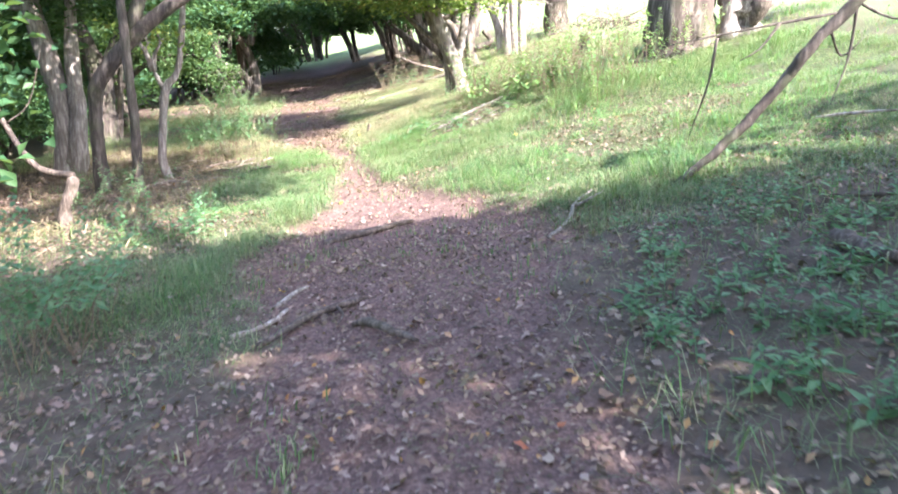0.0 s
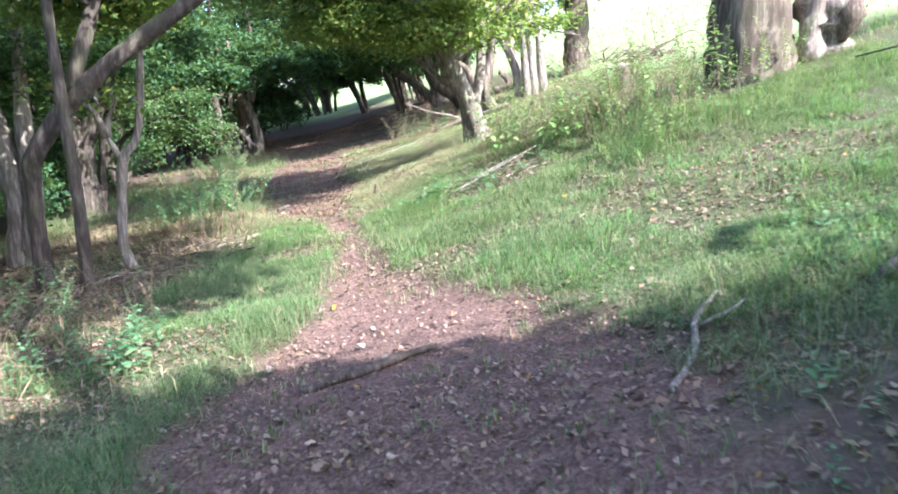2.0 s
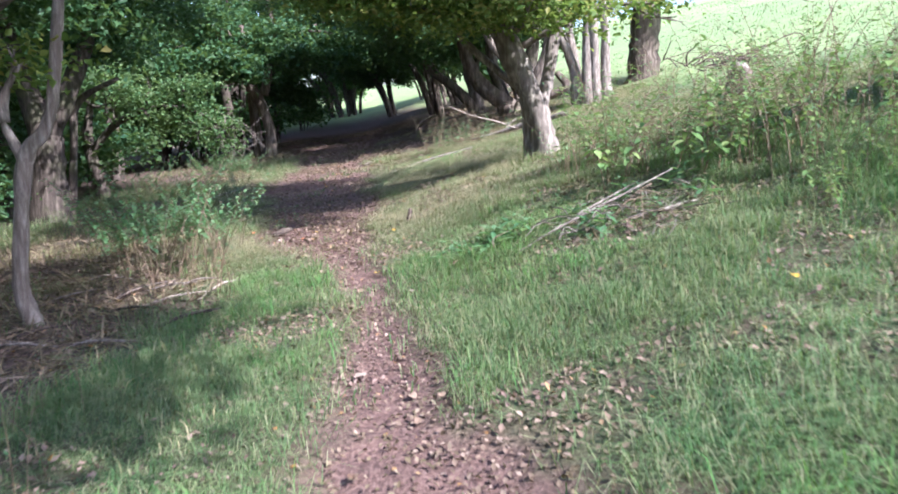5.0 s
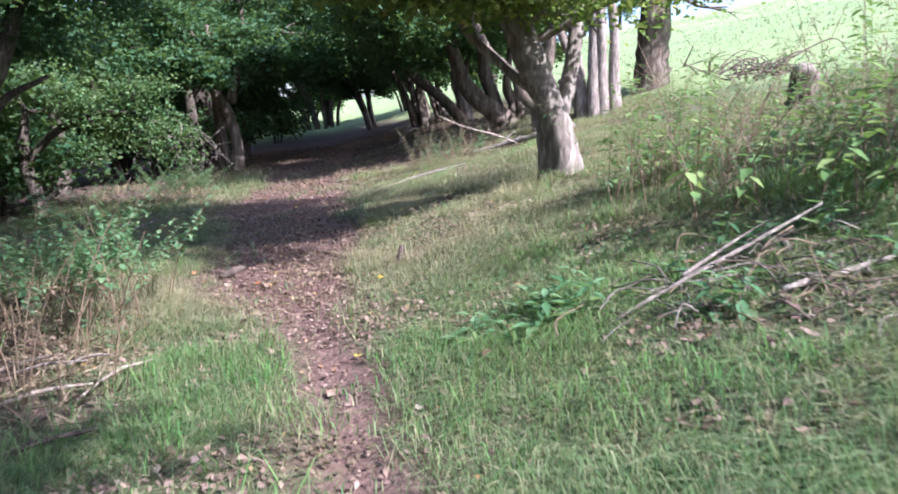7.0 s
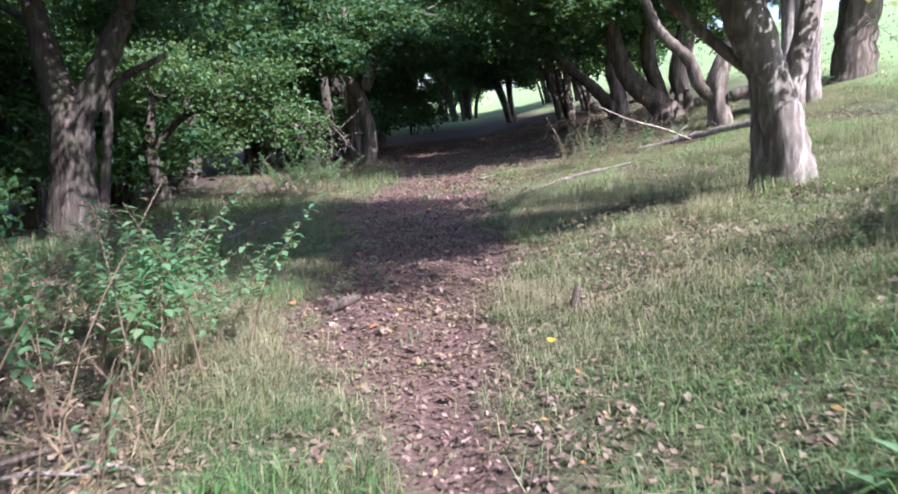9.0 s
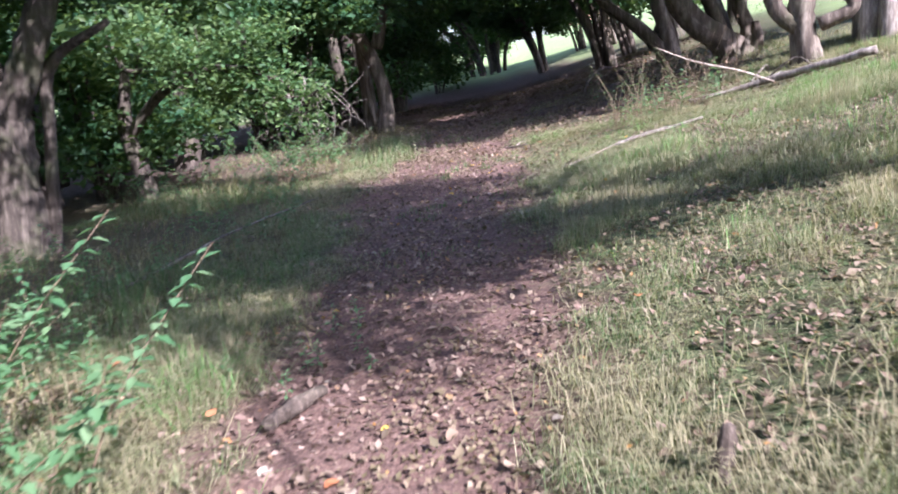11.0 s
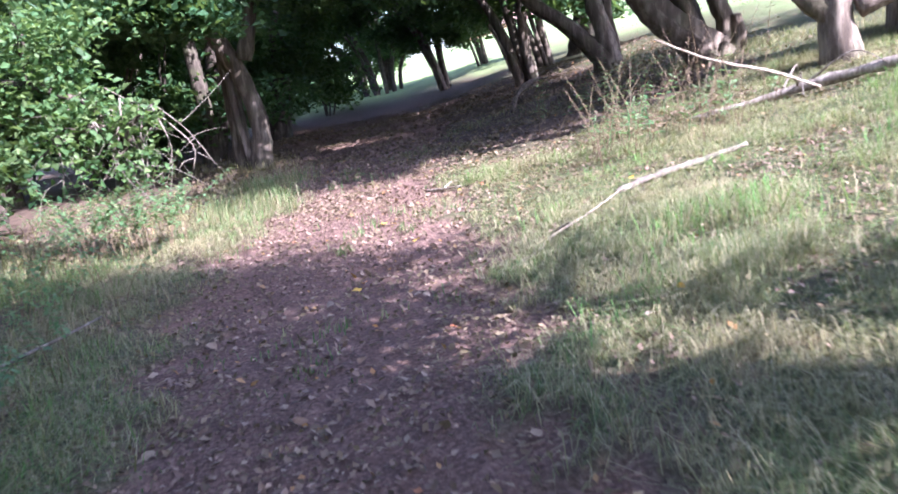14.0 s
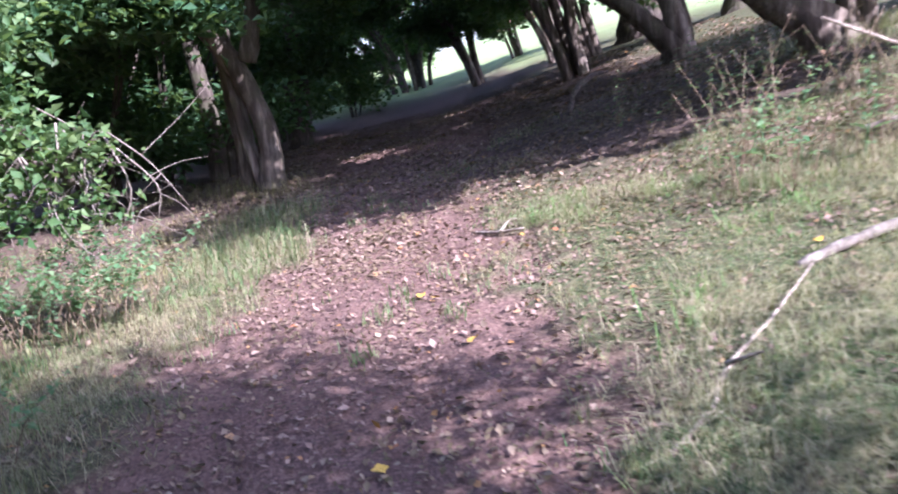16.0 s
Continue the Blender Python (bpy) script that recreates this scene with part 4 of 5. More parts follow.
for name, dark, pale in (("tan_leaf", (0.24, 0.16, 0.11), (0.42, 0.32, 0.23)), ("pale_leaf", (0.28, 0.22, 0.17), (0.40, 0.33, 0.26)), ("brown_leaf", (0.12, 0.07, 0.045), (0.26, 0.16, 0.10)), ("yellow_leaf", (0.48, 0.30, 0.04), (0.66, 0.44, 0.09)), ("russet_leaf", (0.30, 0.10, 0.05), (0.42, 0.18, 0.08))):
    m, p = material(name, 0.65)
    link(m, blend(m, node(m, "ObjectInfo").outputs["Random"], dark, pale), p.inputs["Base Color"])
    bump(m, p, noise_tex(m, 6, 3), 0.3, 0.05)
    LEAF_COLOURS.append((name.replace("_leaf", ""), m))
LEAF_DATA = {(c, k): mesh_of("fallen_leaf", v, [f], m) for c, (_, m) in enumerate(LEAF_COLOURS) for k, (v, f) in enumerate(LEAF_MESHES)}
WORDS = {"tan": "curled tan fallen leaf", "pale": "pale bleached fallen leaf", "brown": "dark brown fallen leaf", "yellow": "yellow fallen leaf", "russet": "russet fallen leaf"}
made = 0
while made < 260:
    x, y = rng.uniform(-4.2, 2.6), rng.uniform(-0.5, 27)
    d = float(dirt_at(x, y))
    if rng.uniform() > 0.1 + 0.9 * d:
        continue
    c = int(rng.choice(5, p=[0.50, 0.14, 0.24, 0.06, 0.06]))
    ob = new("fallen_leaf", LEAF_DATA[(c, int(rng.integers(5)))])
    s = rng.uniform(0.035, 0.072)
    ob.matrix_world = Matrix.LocRotScale((x, y, float(ground_at(x, y)) - 0.05 * d + 0.03 + 0.05 * (1 - d)), Euler((rng.normal(0, 0.25), rng.normal(0, 0.25), rng.uniform(0, 6.28))), (s, s, s))
    tagged(ob, WORDS[LEAF_COLOURS[c][0]] + (" lying on the trodden earth path" if d > 0.5 else " lying in the short grass"), "leaf", "fallen leaves")
    made += 1


# ---- fallen wood ----
def on_ground(points, lift=0.03):
    return [(x, y, float(ground_at(x, y)) - 0.05 * float(dirt_at(x, y)) + lift + z) for x, y, z in points]


def stick(name, points, radii, mat, label, forks=(), category="stick", lift=None, sides=8, group="fallen sticks", twig=0.012):
    """A stick on the ground through (x, y, height) points, with side twigs as parts."""
    line = on_ground(points, radii[0] * 0.6 if lift is None else lift)
    o = np.array(line[0])
    t = thing(name, o[0], o[1], label, category, group, z=o[2])
    w = Wood()
    w.tube(np.array(line) - o, radii, sides, 5, 0.12, radii[0] * 0.12)
    part("stem", w.mesh("stem", mat), t)
    for pts in forks:
        w = Wood()
        w.tube(np.array(on_ground(pts)) - o, [twig, twig * 0.7, twig * 0.3], 6, 4, 0.12)
        part("twig", w.mesh("twig", mat), t)
    return t


stick("stick", [(1.15, 4.0, 0), (1.38, 4.3, 0.02), (1.50, 4.6, 0.04), (1.72, 4.85, 0.05)], [0.020, 0.018, 0.020, 0.008], BLEACHED, "bleached crooked stick on the bare earth", [[(1.48, 4.5, 0.04), (1.6, 4.4, 0.1), (1.7, 4.45, 0.12)]])
stick("stick", [(-0.72, 5.15, 0), (-0.3, 5.3, 0.01), (0.12, 5.42, 0.02)], [0.03, 0.035, 0.02], DEAD_DARK, "dark root-like stick across the path")
stick("stick", [(-1.15, 2.75, 0), (-0.95, 2.95, 0.02), (-0.85, 3.2, 0.02)], [0.022, 0.018, 0.012], DEAD_WOOD, "pale broken stick on the path")
stick("stick", [(-0.95, 2.5, 0), (-0.7, 2.95, 0.02), (-0.45, 3.1, 0.03), (-0.3, 3.2, 0.02)], [0.02, 0.024, 0.022, 0.012], DEAD_DARK, "grey crooked stick on the path", [[(-0.5, 3.05, 0.02), (-0.45, 2.8, 0.04), (-0.5, 2.6, 0.02)]])
stick("stick", [(-0.38, 2.75, 0), (-0.28, 2.6, 0.05), (-0.1, 2.35, 0.03), (0.0, 2.2, 0.02)], [0.02, 0.028, 0.026, 0.012], DEAD_DARK, "short knotted stick on the path")
stick("stick", [(-0.95, 3.35, 0), (-0.82, 3.65, 0.01), (-0.75, 3.75, 0.0)], [0.018, 0.016, 0.010], BLEACHED, "short pale stick on the path")
stick("stick", [(-1.14, 21.34, 0), (-0.93, 21.55, 0.02), (-0.80, 21.80, 0.04), (-0.5, 22.15, 0.05), (-0.12, 22.62, 0.06)], [0.012, 0.012, 0.012, 0.008, 0.005], DEAD_WOOD, "long thin pale stick at the edge of the path", [[(-0.80, 21.80, 0.04), (-0.72, 21.7, 0.1), (-0.7, 21.66, 0.12)]])
stick("log", [(-0.14, 22.75, 0), (0.2, 22.8, 0.02), (0.6, 22.88, 0.03), (1.02, 22.95, 0.05)], [0.028, 0.032, 0.030, 0.018], BARK_HAZEL, "grey barkless log in the grass", category="log")
stick("log", [(1.15, 24.9, 0.02), (1.7, 24.75, 0.03), (2.15, 24.5, 0.06), (2.7, 24.0, 0.10), (3.3, 23.4, 0.14)], [0.03, 0.035, 0.055, 0.065, 0.06], BARK_PALE, "fallen pale trunk with broken branch stubs", [[(2.1, 24.5, 0.08), (2.0, 24.2, 0.25), (1.95, 24.0, 0.05)], [(2.2, 24.5, 0.08), (2.5, 24.2, 0.3), (2.7, 23.9, 0.1)], [(2.0, 24.6, 0.08), (2.3, 25.0, 0.2), (2.4, 25.2, 0.02)]], category="log")
stick("leaning_stick", [(2.25, 24.3, 0.05), (1.7, 24.23, 0.38), (1.1, 24.15, 0.72), (0.52, 24.08, 1.05)], [0.017, 0.017, 0.014, 0.008], DEAD_WOOD, "long dead stem leaning up from the fallen trunk", category="branch")
stick("branch", [(-0.3, 31.2, 0.0), (-0.15, 31.7, 0.22), (0.15, 32.1, 0.36), (0.5, 32.3, 0.34)], [0.03, 0.045, 0.045, 0.02], DEAD_DARK, "short dead branch on the leaf litter", [[(0.1, 32.0, 0.3), (0.05, 31.8, 0.1), (0.0, 31.7, 0.0)]], category="branch")
stick("stick", [(-4.75, 18.3, 0.05), (-4.55, 19.0, 0.14), (-4.35, 19.9, 0.2), (-3.9, 21.3, 0.25)], [0.020, 0.020, 0.015, 0.008], BARK_HAZEL, "thin dead branch in the rank grass")
stick("stick", [(-2.22, 15.08, 0.02), (-2.15, 15.25, 0.03), (-2.05, 15.45, 0.02)], [0.03, 0.048, 0.026], DEAD_DARK, "weathered grey chunk of wood at the path's edge", category="log")
stick("stick", [(-1.85, 26.0, 0), (-1.65, 25.6, 0.03), (-1.4, 25.4, 0.05)], [0.014, 0.016, 0.010], DEAD_WOOD, "short pale stick on the litter", [[(-1.6, 25.5, 0.03), (-1.5, 25.8, 0.02), (-1.4, 26.0, 0.0)]])
stick("bough", [(2.28, 4.29, 0.0), (2.72, 4.2, 0.30), (3.05, 4.12, 0.62), (3.18, 4.05, 0.85), (3.6, 3.95, 1.25), (3.85, 3.9, 1.75), (4.4, 3.8, 2.2), (5.4, 3.2, 2.9), (6.5, 1.6, 3.3), (6.9, -0.6, 3.4), (6.85, -2.5, 3.0)], [0.034, 0.042, 0.042, 0.050, 0.050, 0.056, 0.064, 0.075, 0.09, 0.12, 0.14], BARK_DARK, "dead bough drooping from the oak down to the ground",
      [[(3.45, 4.0, 1.05), (2.65, 4.05, 1.12), (2.03, 4.1, 1.2)], [(2.42, 4.05, 1.13), (2.38, 4.05, 0.8), (2.26, 4.05, 0.43)], [(3.5, 4.0, 1.1), (3.8, 4.0, 0.95), (4.2, 4.0, 0.85)], [(3.5, 4.0, 1.1), (3.48, 4.0, 0.7), (3.38, 4.0, 0.35)], [(2.9, 4.02, 1.1), (2.75, 4.0, 0.95), (2.6, 4.0, 0.9)], [(3.3, 4.0, 0.95), (3.6, 4.3, 0.7), (3.9, 4.5, 0.75)]], twig=0.013, category="branch")

stick("stick", [(3.9, 5.1, 0.03), (4.1, 4.8, 0.06), (4.4, 4.4, 0.05)], [0.014, 0.016, 0.010], DEAD_WOOD, "pale dead stick lying in the sunny grass")
stick("stick", [(2.75, 2.85, 0.03), (2.9, 2.65, 0.05), (3.15, 2.35, 0.04)], [0.014, 0.018, 0.012], DEAD_DARK, "dark dead stick lying among low nettles")
stick("log", [(2.42, 2.15, 0.02), (2.4, 1.95, 0.04), (2.44, 1.6, 0.02)], [0.04, 0.055, 0.035], DEAD_DARK, "short dark rotten log among low nettles", category="log")
stick("stake", [(-0.4, 14.2, -0.04), (-0.4, 14.21, 0.07), (-0.385, 14.23, 0.16)], [0.034, 0.03, 0.022], DEAD_DARK, "short rotten wooden stake at the path's grassy edge", category="stake", lift=0.0)

for k in range(16):
    x, y, a, l = rng.uniform(-4.2, -2.2), rng.uniform(9.6, 13.2), rng.uniform(-0.5, 1.2), rng.uniform(0.35, 0.8)
    r = rng.uniform(0.008, 0.018)
    stick("stick", [(x, y, 0.01), (x + 0.5 * l * math.cos(a), y + 0.5 * l * math.sin(a), 0.06), (x + l * math.cos(a), y + l * math.sin(a), 0.04)], [r, r, r * 0.5], (DEAD_WOOD, DEAD_DARK, BARK_PALE)[k % 3], "dead stick on the brown leaf mould", sides=6)
stick("dead_stump", [(-4.05, 7.75, 0.0), (-4.0, 7.75, 0.3), (-3.9, 7.8, 0.62)], [0.10, 0.085, 0.075], DEAD_DARK, "short rotten stump leaning in dry grass", category="stump", lift=-0.05)
stick("branch", [(-3.9, 7.8, 0.6), (-4.35, 7.9, 0.75), (-4.7, 8.0, 1.3), (-4.95, 8.1, 2.0), (-5.0, 8.2, 2.9)], [0.045, 0.04, 0.035, 0.03, 0.02], DEAD_DARK, "thin dead branch bowed up from the rotten stump", [[(-4.7, 8.0, 1.3), (-4.4, 8.0, 1.5), (-4.2, 8.0, 2.1)]], category="branch", lift=0.0)
pile = thing("brush_pile", 1.5, 10.75, "heap of dry sticks and brash in the grass", "brush pile")
for k in range(260):
    w = Wood()
    c = np.array([rng.normal(0, 0.36), rng.normal(0, 0.36), abs(rng.normal(0.04, 0.06))])
    c[2] += 0.27 * c[0]
    a, l = rng.uniform(0, 6.28), rng.uniform(0.05, 0.2)
    d = np.array([math.cos(a), math.sin(a), 0.27 * math.cos(a) + rng.normal(0, 0.2)]) * l
    r = rng.uniform(0.0025, 0.0055)
    w.tube([c - d, c + rng.normal(0, 0.04, 3), c + d], [r, r, r * 0.4], 5, 3, 0.1)
    part("twig", w.mesh("twig", (BARK_HAZEL, DEAD_DARK, STALK)[k % 3]), pile)
stick("branch", [(0.62, 10.75, 0.02), (1.0, 10.85, 0.1), (1.4, 10.95, 0.16), (1.85, 11.1, 0.2)], [0.008, 0.012, 0.011, 0.006], BARK_HAZEL, "pale broken branch resting on the brash", [[(1.0, 10.85, 0.1), (1.3, 11.05, 0.13), (1.6, 11.2, 0.15)]], category="branch")
stick("branch", [(1.3, 10.4, 0.03), (1.55, 10.42, 0.05), (1.85, 10.45, 0.05)], [0.016, 0.016, 0.012], BLEACHED, "short bleached branch by the brash", category="branch")
heap = thing("dead_branch_heap", 7.2, 23.5, "heap of dark dead branches on the hillside", "brush pile")
for k in range(70):
    w = Wood()
    p = np.array([rng.normal(0, 0.75), rng.normal(0, 0.4), rng.uniform(0.02, 0.25)])
    q = p + (rng.normal(0.2, 0.75), rng.normal(0, 0.4), rng.uniform(0.0, 0.45))
    grow(w, p, q, rng.uniform(0.01, 0.03), 6, 0.7, 0)
    part("branch", w.mesh("branch", DEAD_DARK), heap)
stump = thing("tree_stump", 4.75, 16.9, "small sawn stump with a pale sunlit top", "stump")
w = Wood()
w.tube([(0, 0, -0.15), (0, 0, 0.15), (0.02, 0, 0.42)], [0.24, 0.18, 0.16], 12, 4, 0.12, 0, 0.08)
part("stump_body", w.mesh("stump_body", BARK_OAK), stump)
w = Wood()
w.tube([(0.02, 0, 0.40), (0.05, -0.03, 0.47)], [0.16, 0.12], 12, 2, 0.05)
part("cut_top", w.mesh("cut_top", BLEACHED), stump, "pale sawn wood")


# ---- weeds ----
def herb(name, height, pairs, leaf, leaf_mat, stem_mat, label, category, bare=0.3, lean=0.15, aspect=0.6):
    """An upright weed: one stem, leaves in crossed pairs above a bare foot."""
    t = thing(name, 0, 0, label, category, name.replace("_", " ") + "s", z=0)
    w = Wood()
    lx, ly = rng.normal(0, lean, 2) * height
    pts = [(0, 0, -0.05), (lx * 0.3, ly * 0.3, height * 0.5), (lx, ly, height)]
    line = w.tube(pts, [0.0045, 0.0035, 0.0015], 4, 3, 0.05)
    part("stem", w.mesh("stem", stem_mat), t)
    v, f = [], []
    for k in range(pairs):
        h = bare + (1 - bare) * (k + 0.5) / pairs
        p = np.array([np.interp(h, np.linspace(0, 1, len(line)), line[:, c]) for c in range(3)])
        s = leaf * (1.15 - 0.7 * h) * rng.uniform(0.8, 1.2)
        for side in (0, 1):
            a = k * 1.57 + side * math.pi + rng.normal(0, 0.5)
            o = np.array([math.cos(a), math.sin(a), rng.uniform(-0.5, 0.45)])
            c = np.array([-math.sin(a), math.cos(a), 0.0])
            n = len(v)
            b = p + o * s * 0.15
            v += [b, b + o * s * 0.4 + c * s * aspect * 0.5 + (0, 0, 0.08 * s), b + o * s * 0.75 + c * s * aspect * 0.3, b + o * s * 1.1 - (0, 0, 0.12 * s), b + o * s * 0.75 - c * s * aspect * 0.3, b + o * s * 0.4 - c * s * aspect * 0.5 + (0, 0, 0.08 * s), b + o * s * 0.55 - (0, 0, 0.05 * s)]
            f += [[n, n + 6, n + 1], [n + 1, n + 6, n + 2], [n + 2, n + 6, n + 3], [n + 3, n + 6, n + 4], [n + 4, n + 6, n + 5], [n + 5, n + 6, n]]
    part("foliage", mesh_of("foliage", np.array(v), [np.array(f)], leaf_mat), t)
    return t


def patch(kinds, n, cx, cy, rx, ry, lo=0.7, hi=1.15):
    for k in range(n):
        a, r = rng.uniform(0, 6.28), math.sqrt(rng.uniform(0, 1))
        x, y = cx + rx * r * math.cos(a), cy + ry * r * math.sin(a)
        kind, s = kinds[k % len(kinds)], rng.uniform(lo, hi)
        c = copy_thing(kind, pose(x, y, float(ground_at(x, y)) - 0.01, 0, 0, rng.uniform(0, 360)))
        c.scale = (s, s, s)


NETTLES = [herb("nettle", 0.85 + 0.1 * k, 15, 0.105, LEAF_NETTLE, STALK, "green nettle with toothed leaves on a tall stem", "nettle", 0.46, 0.32, 0.7) for k in range(3)]
LOW = [herb("young_nettle", 0.36 + 0.05 * k, 7, 0.11, LEAF_NETTLE, LEAF_NETTLE, "low bushy nettle in the grass", "nettle", 0.08) for k in range(2)]
BRAMBLES = [herb("bramble_shoot", 0.75 + 0.15 * k, 13, 0.11, LEAF_BRAMBLE, STALK, "yellow-green bramble shoot in the sun", "bramble", 0.3, 0.3) for k in range(3)]
DOCKS = [herb("dock_plant", 0.24, 7, 0.17, LEAF_NETTLE, LEAF_NETTLE, "low broad-leaved dock in the turf", "weed", 0.05, 0.1, 0.42) for k in range(2)]
SPIRES = [herb("willowherb", 0.9 + 0.2 * k, 9, 0.10, LEAF_NETTLE, STALK, "willowherb with thin stalk and narrow greyish leaves", "weed", 0.3, 0.3, 0.35) for k in range(3)]
for k, first in enumerate(NETTLES + LOW + BRAMBLES + DOCKS + SPIRES):
    x, y = ((-3.3, 14.1), (-3.7, 14.3), (-3.0, 13.8), (-2.3, 6.5), (-2.1, 6.2), (2.6, 11.4), (3.0, 11.8), (2.8, 12.2), (0.3, 11.0), (0.5, 11.2), (3.2, 13.6), (3.8, 13.9), (3.5, 14.2))[k]
    first.location = (x, y, float(ground_at(x, y)) - 0.01)
TALL = [herb("tall_weed", 1.1 + 0.15 * k, 15, 0.12, LEAF_BRAMBLE, STALK, "tall leafy weed with brown stalks in the sun", "weed", 0.40, 0.28, 0.72) for k in range(3)]
for k, first in enumerate(TALL):
    first.location = (3.1 + 0.4 * k, 10.0, float(ground_at(3.1 + 0.4 * k, 10.0)))
patch(NETTLES, 64, -3.15, 13.6, 0.8, 0.85, 0.6, 1.15)
patch(NETTLES, 26, -3.5, 14.9, 0.6, 0.6, 0.5, 0.85)
patch(NETTLES, 70, -5.0, 19.3, 1.5, 2.4, 0.4, 0.75)
patch(NETTLES, 26, -4.9, 22.4, 0.9, 1.0, 0.45, 0.8)
patch(NETTLES, 60, -5.1, 24.7, 0.75, 0.8, 0.6, 1.0)
patch(NETTLES, 30, -7.0, 24.2, 1.6, 1.4, 0.5, 0.9)
patch(NETTLES, 30, -2.3, 2.9, 0.32, 0.6, 0.6, 1.0)
patch(NETTLES, 20, -3.5, 8.4, 0.8, 0.9, 0.4, 0.75)
patch(LOW, 18, -2.5, 6.6, 0.6, 0.6)
patch(LOW, 110, 2.2, 1.9, 1.1, 1.9, 0.35, 0.75)
patch(DOCKS, 46, 2.0, 1.6, 0.9, 1.6, 0.4, 0.8)
patch(LOW, 24, 2.9, 5.4, 0.9, 1.0, 0.35, 0.7)
patch(TALL, 34, 3.2, 11.0, 1.0, 1.5, 0.5, 0.95)
patch(TALL, 14, 3.5, 9.3, 0.8, 0.8, 0.4, 0.65)
patch(TALL, 9, 4.2, 13.2, 1.0, 0.9, 0.6, 0.9)
patch(TALL, 12, 4.7, 10.7, 0.6, 0.4, 0.5, 0.75)
patch(BRAMBLES, 24, 2.9, 11.9, 0.9, 1.0, 0.5, 0.95)
patch(BRAMBLES, 22, 2.4, 14.4, 0.8, 1.0, 0.4, 0.75)
patch(BRAMBLES, 16, 2.6, 9.2, 0.6, 0.7, 0.35, 0.6)
patch(SPIRES, 46, 2.3, 13.4, 0.9, 1.3, 0.6, 1.05)
patch(SPIRES, 22, 3.2, 9.6, 0.7, 1.2, 0.6, 0.9)
patch(SPIRES, 24, 4.6, 15.4, 1.6, 1.6, 0.6, 1.0)
DRY = [herb("dry_stalk", 0.75 + 0.2 * k, 6, 0.06, (STALK, LEAF_NETTLE)[k % 2], STALK, "thin dry stalk standing in the grass", "weed", 0.3, 0.3, 0.4) for k in range(3)]
for k, first in enumerate(DRY):
    first.location = (0.7 + 0.2 * k, 24.3, float(ground_at(0.7 + 0.2 * k, 24.3)))
patch(DRY, 70, 0.9, 24.4, 1.0, 0.9, 0.5, 1.1)
patch(DRY, 70, 2.4, 13.0, 1.1, 1.4, 0.6, 1.2)
patch(DRY, 26, -2.45, 11.9, 0.55, 0.9, 0.5, 1.1)
patch(DRY, 30, -2.6, 7.6, 0.7, 1.6, 0.4, 0.8)
patch(DRY, 80, 3.1, 11.0, 0.9, 1.4, 0.8, 1.4)
patch(BRAMBLES, 9, 2.0, 11.8, 0.55, 0.6, 0.9, 1.35)
patch(BRAMBLES, 14, 1.9, 13.8, 0.6, 0.6, 0.8, 1.2)
patch(LOW, 7, 1.0, 24.8, 0.8, 0.6, 0.8, 1.5)
patch(SPIRES, 18, 0.6, 27.5, 1.3, 1.2, 0.5, 0.9)
patch(BRAMBLES, 14, 2.3, 13.2, 1.0, 1.4, 0.4, 0.8)
patch(SPIRES, 28, 2.2, 12.9, 1.1, 1.5, 0.5, 0.95)
patch(LOW, 22, 0.95, 12.6, 0.8, 1.3, 0.25, 0.5)
patch(BRAMBLES, 8, 2.5, 11.2, 0.5, 0.4, 0.9, 1.2)
patch(DOCKS, 7, 0.3, 11.1, 0.35, 0.3, 0.6, 0.9)
patch(DOCKS, 10, 1.6, 10.9, 0.7, 0.7, 0.6, 1.0)
patch(LOW, 8, 1.4, 25.6, 1.2, 0.8, 0.8, 1.4)
patch(LOW, 8, -2.2, 16.0, 0.5, 0.8, 0.3, 0.5)

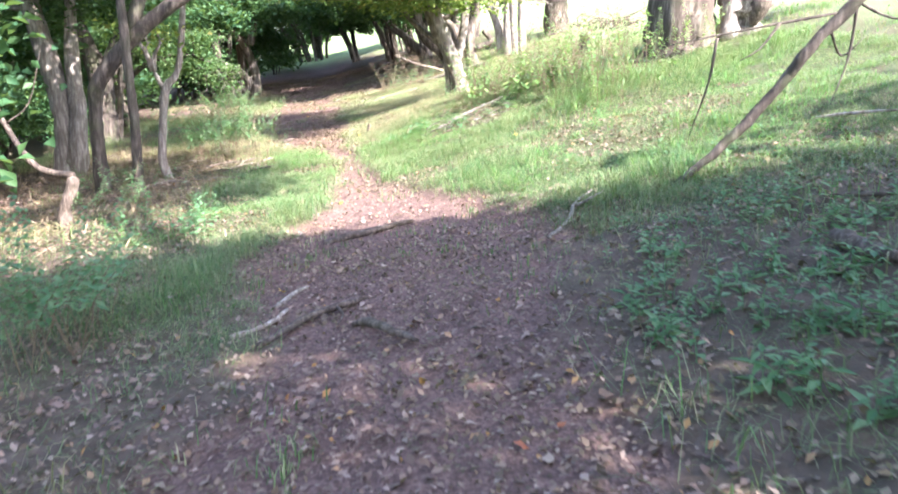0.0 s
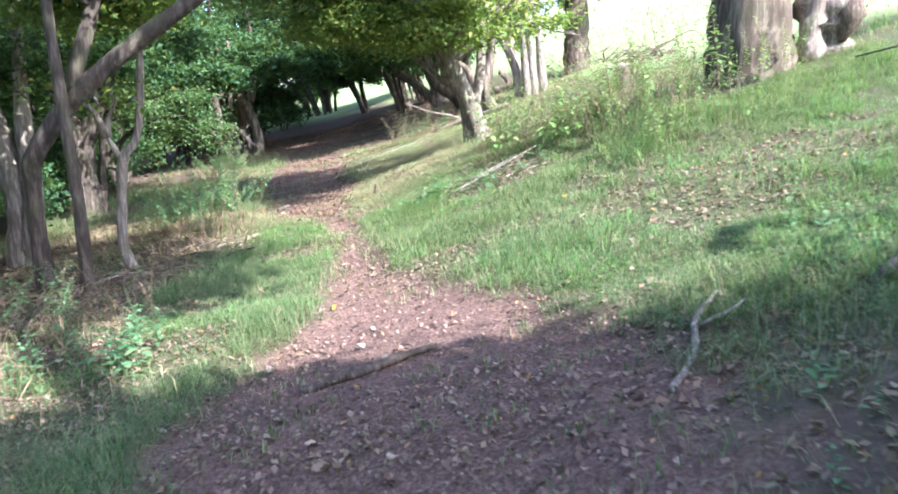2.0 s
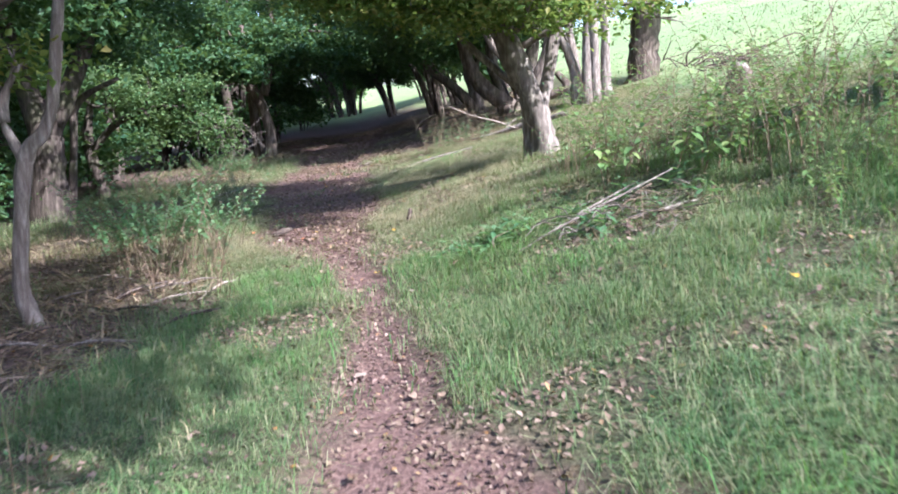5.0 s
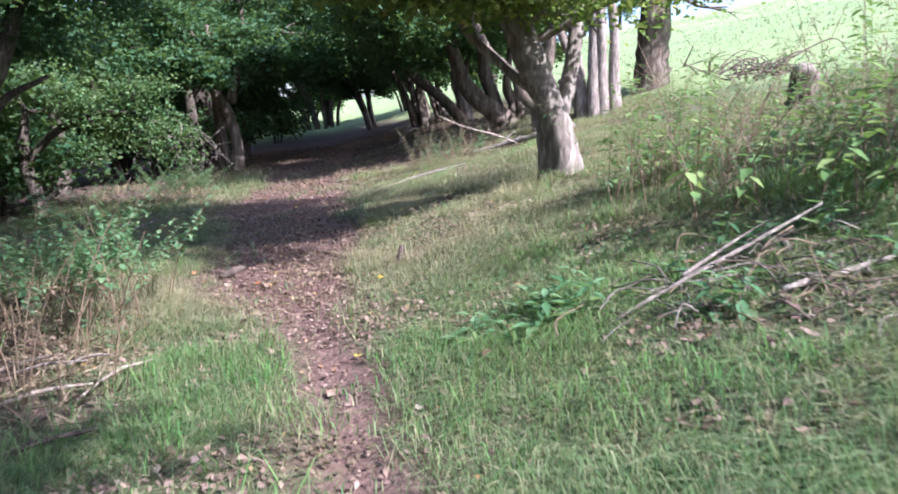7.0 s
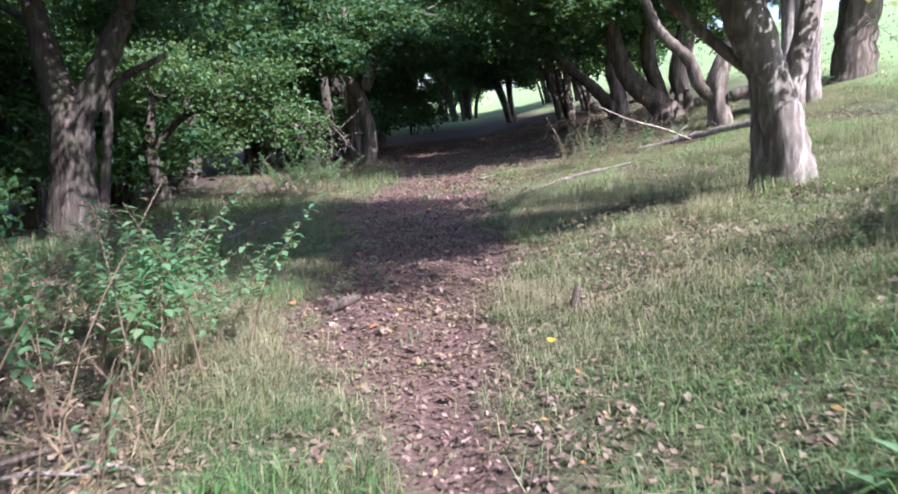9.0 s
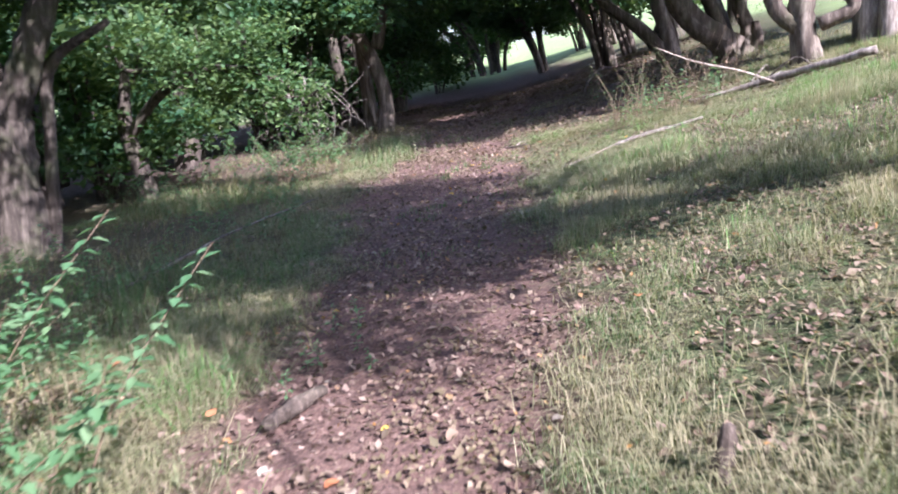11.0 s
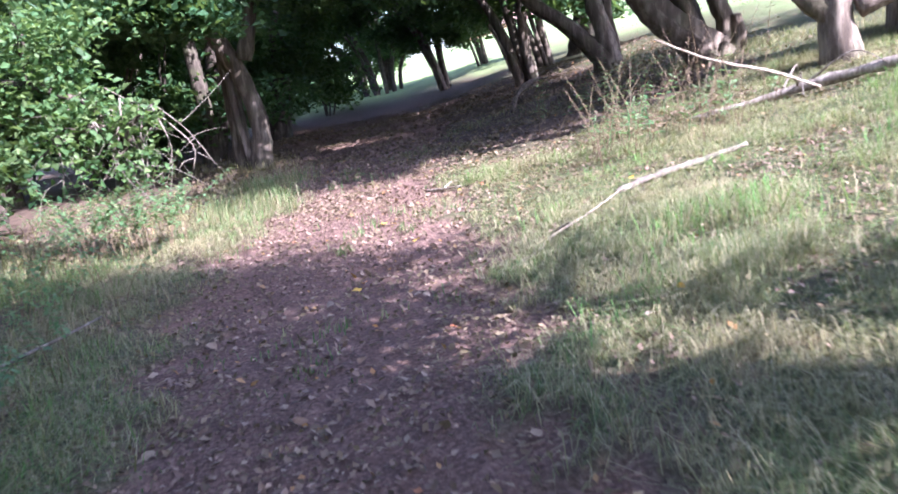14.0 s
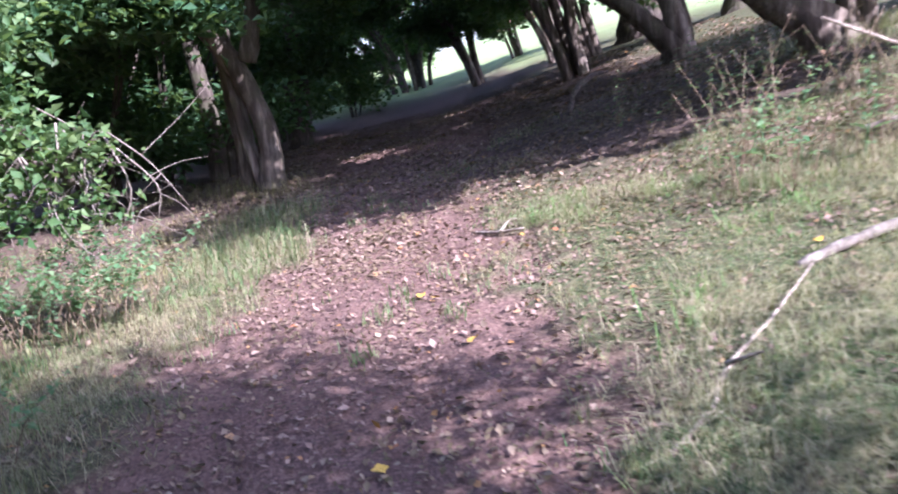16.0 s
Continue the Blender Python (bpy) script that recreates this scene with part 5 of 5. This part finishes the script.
# ---- far off: fence posts, a brick house beyond the meadow ----
for k in range(7):
    x, y = -15.4 + 0.75 * k, 52.0 + 0.5 * k
    post = thing("fence_post", x, y, "grey wooden fence post at the wood's edge", "fence post", "fence posts")
    w = Wood()
    w.tube([(0, 0, -0.2), (0.01, 0, 0.7), (0.02, 0, 1.5)], [0.075, 0.07, 0.065], 8, 3, 0.04)
    part("shaft", w.mesh("shaft", BARK_PALE), post)

house = thing("house", 4.6, 106.0, "low brick house beyond the meadow", "house", z=4.0)
BRICK, bp = material("brickwork", 0.9)
link(BRICK, ramp(BRICK, noise_tex(BRICK, 3.0, 5), [(0.3, (0.26, 0.14, 0.10)), (0.7, (0.42, 0.25, 0.18))]), bp.inputs["Base Color"])
TILES, tp = material("roof_tiles", 0.85)
link(TILES, ramp(TILES, noise_tex(TILES, 2.0, 5), [(0.3, (0.12, 0.08, 0.065)), (0.7, (0.22, 0.15, 0.12))]), tp.inputs["Base Color"])


def block(name, lo, hi, mat, parent, label="", ridge=0.0):
    """A box with bevelled edges; ridge pulls its top in to a roof ridge."""
    bm = bmesh.new()
    bmesh.ops.create_cube(bm, size=1)
    for v in bm.verts:
        for k in range(3):
            v.co[k] = (lo[k] + hi[k]) / 2 + v.co[k] * (hi[k] - lo[k])
        if ridge and v.co.z > (lo[2] + hi[2]) / 2:
            v.co.y = (lo[1] + hi[1]) / 2 + (v.co.y - (lo[1] + hi[1]) / 2) * (1 - ridge)
    bmesh.ops.bevel(bm, geom=bm.edges[:], offset=0.03, segments=1, affect="EDGES")
    me = bpy.data.meshes.new(name)
    bm.to_mesh(me)
    bm.free()
    me.materials.append(mat)
    return part(name, me, parent, label)


block("wall", (-5, -3, -1.0), (5, 3, 3.0), BRICK, house)
block("roof", (-5.3, -3.3, 3.0), (5.3, 3.3, 5.2), TILES, house, "dark tiled roof", 0.94)
block("chimney", (2.2, -0.4, 4.6), (3.0, 0.4, 6.2), BRICK, house)

# unseen extra leaves on the oak at the start, added to close a sunlit gap
part("crown", leaf_cloud("crown", blob_points([(-0.8, 0.3, 6.0, 1.4, 0.9, 0.6, 2400)]), 0.21, LEAF_FIELD), shade_oak)
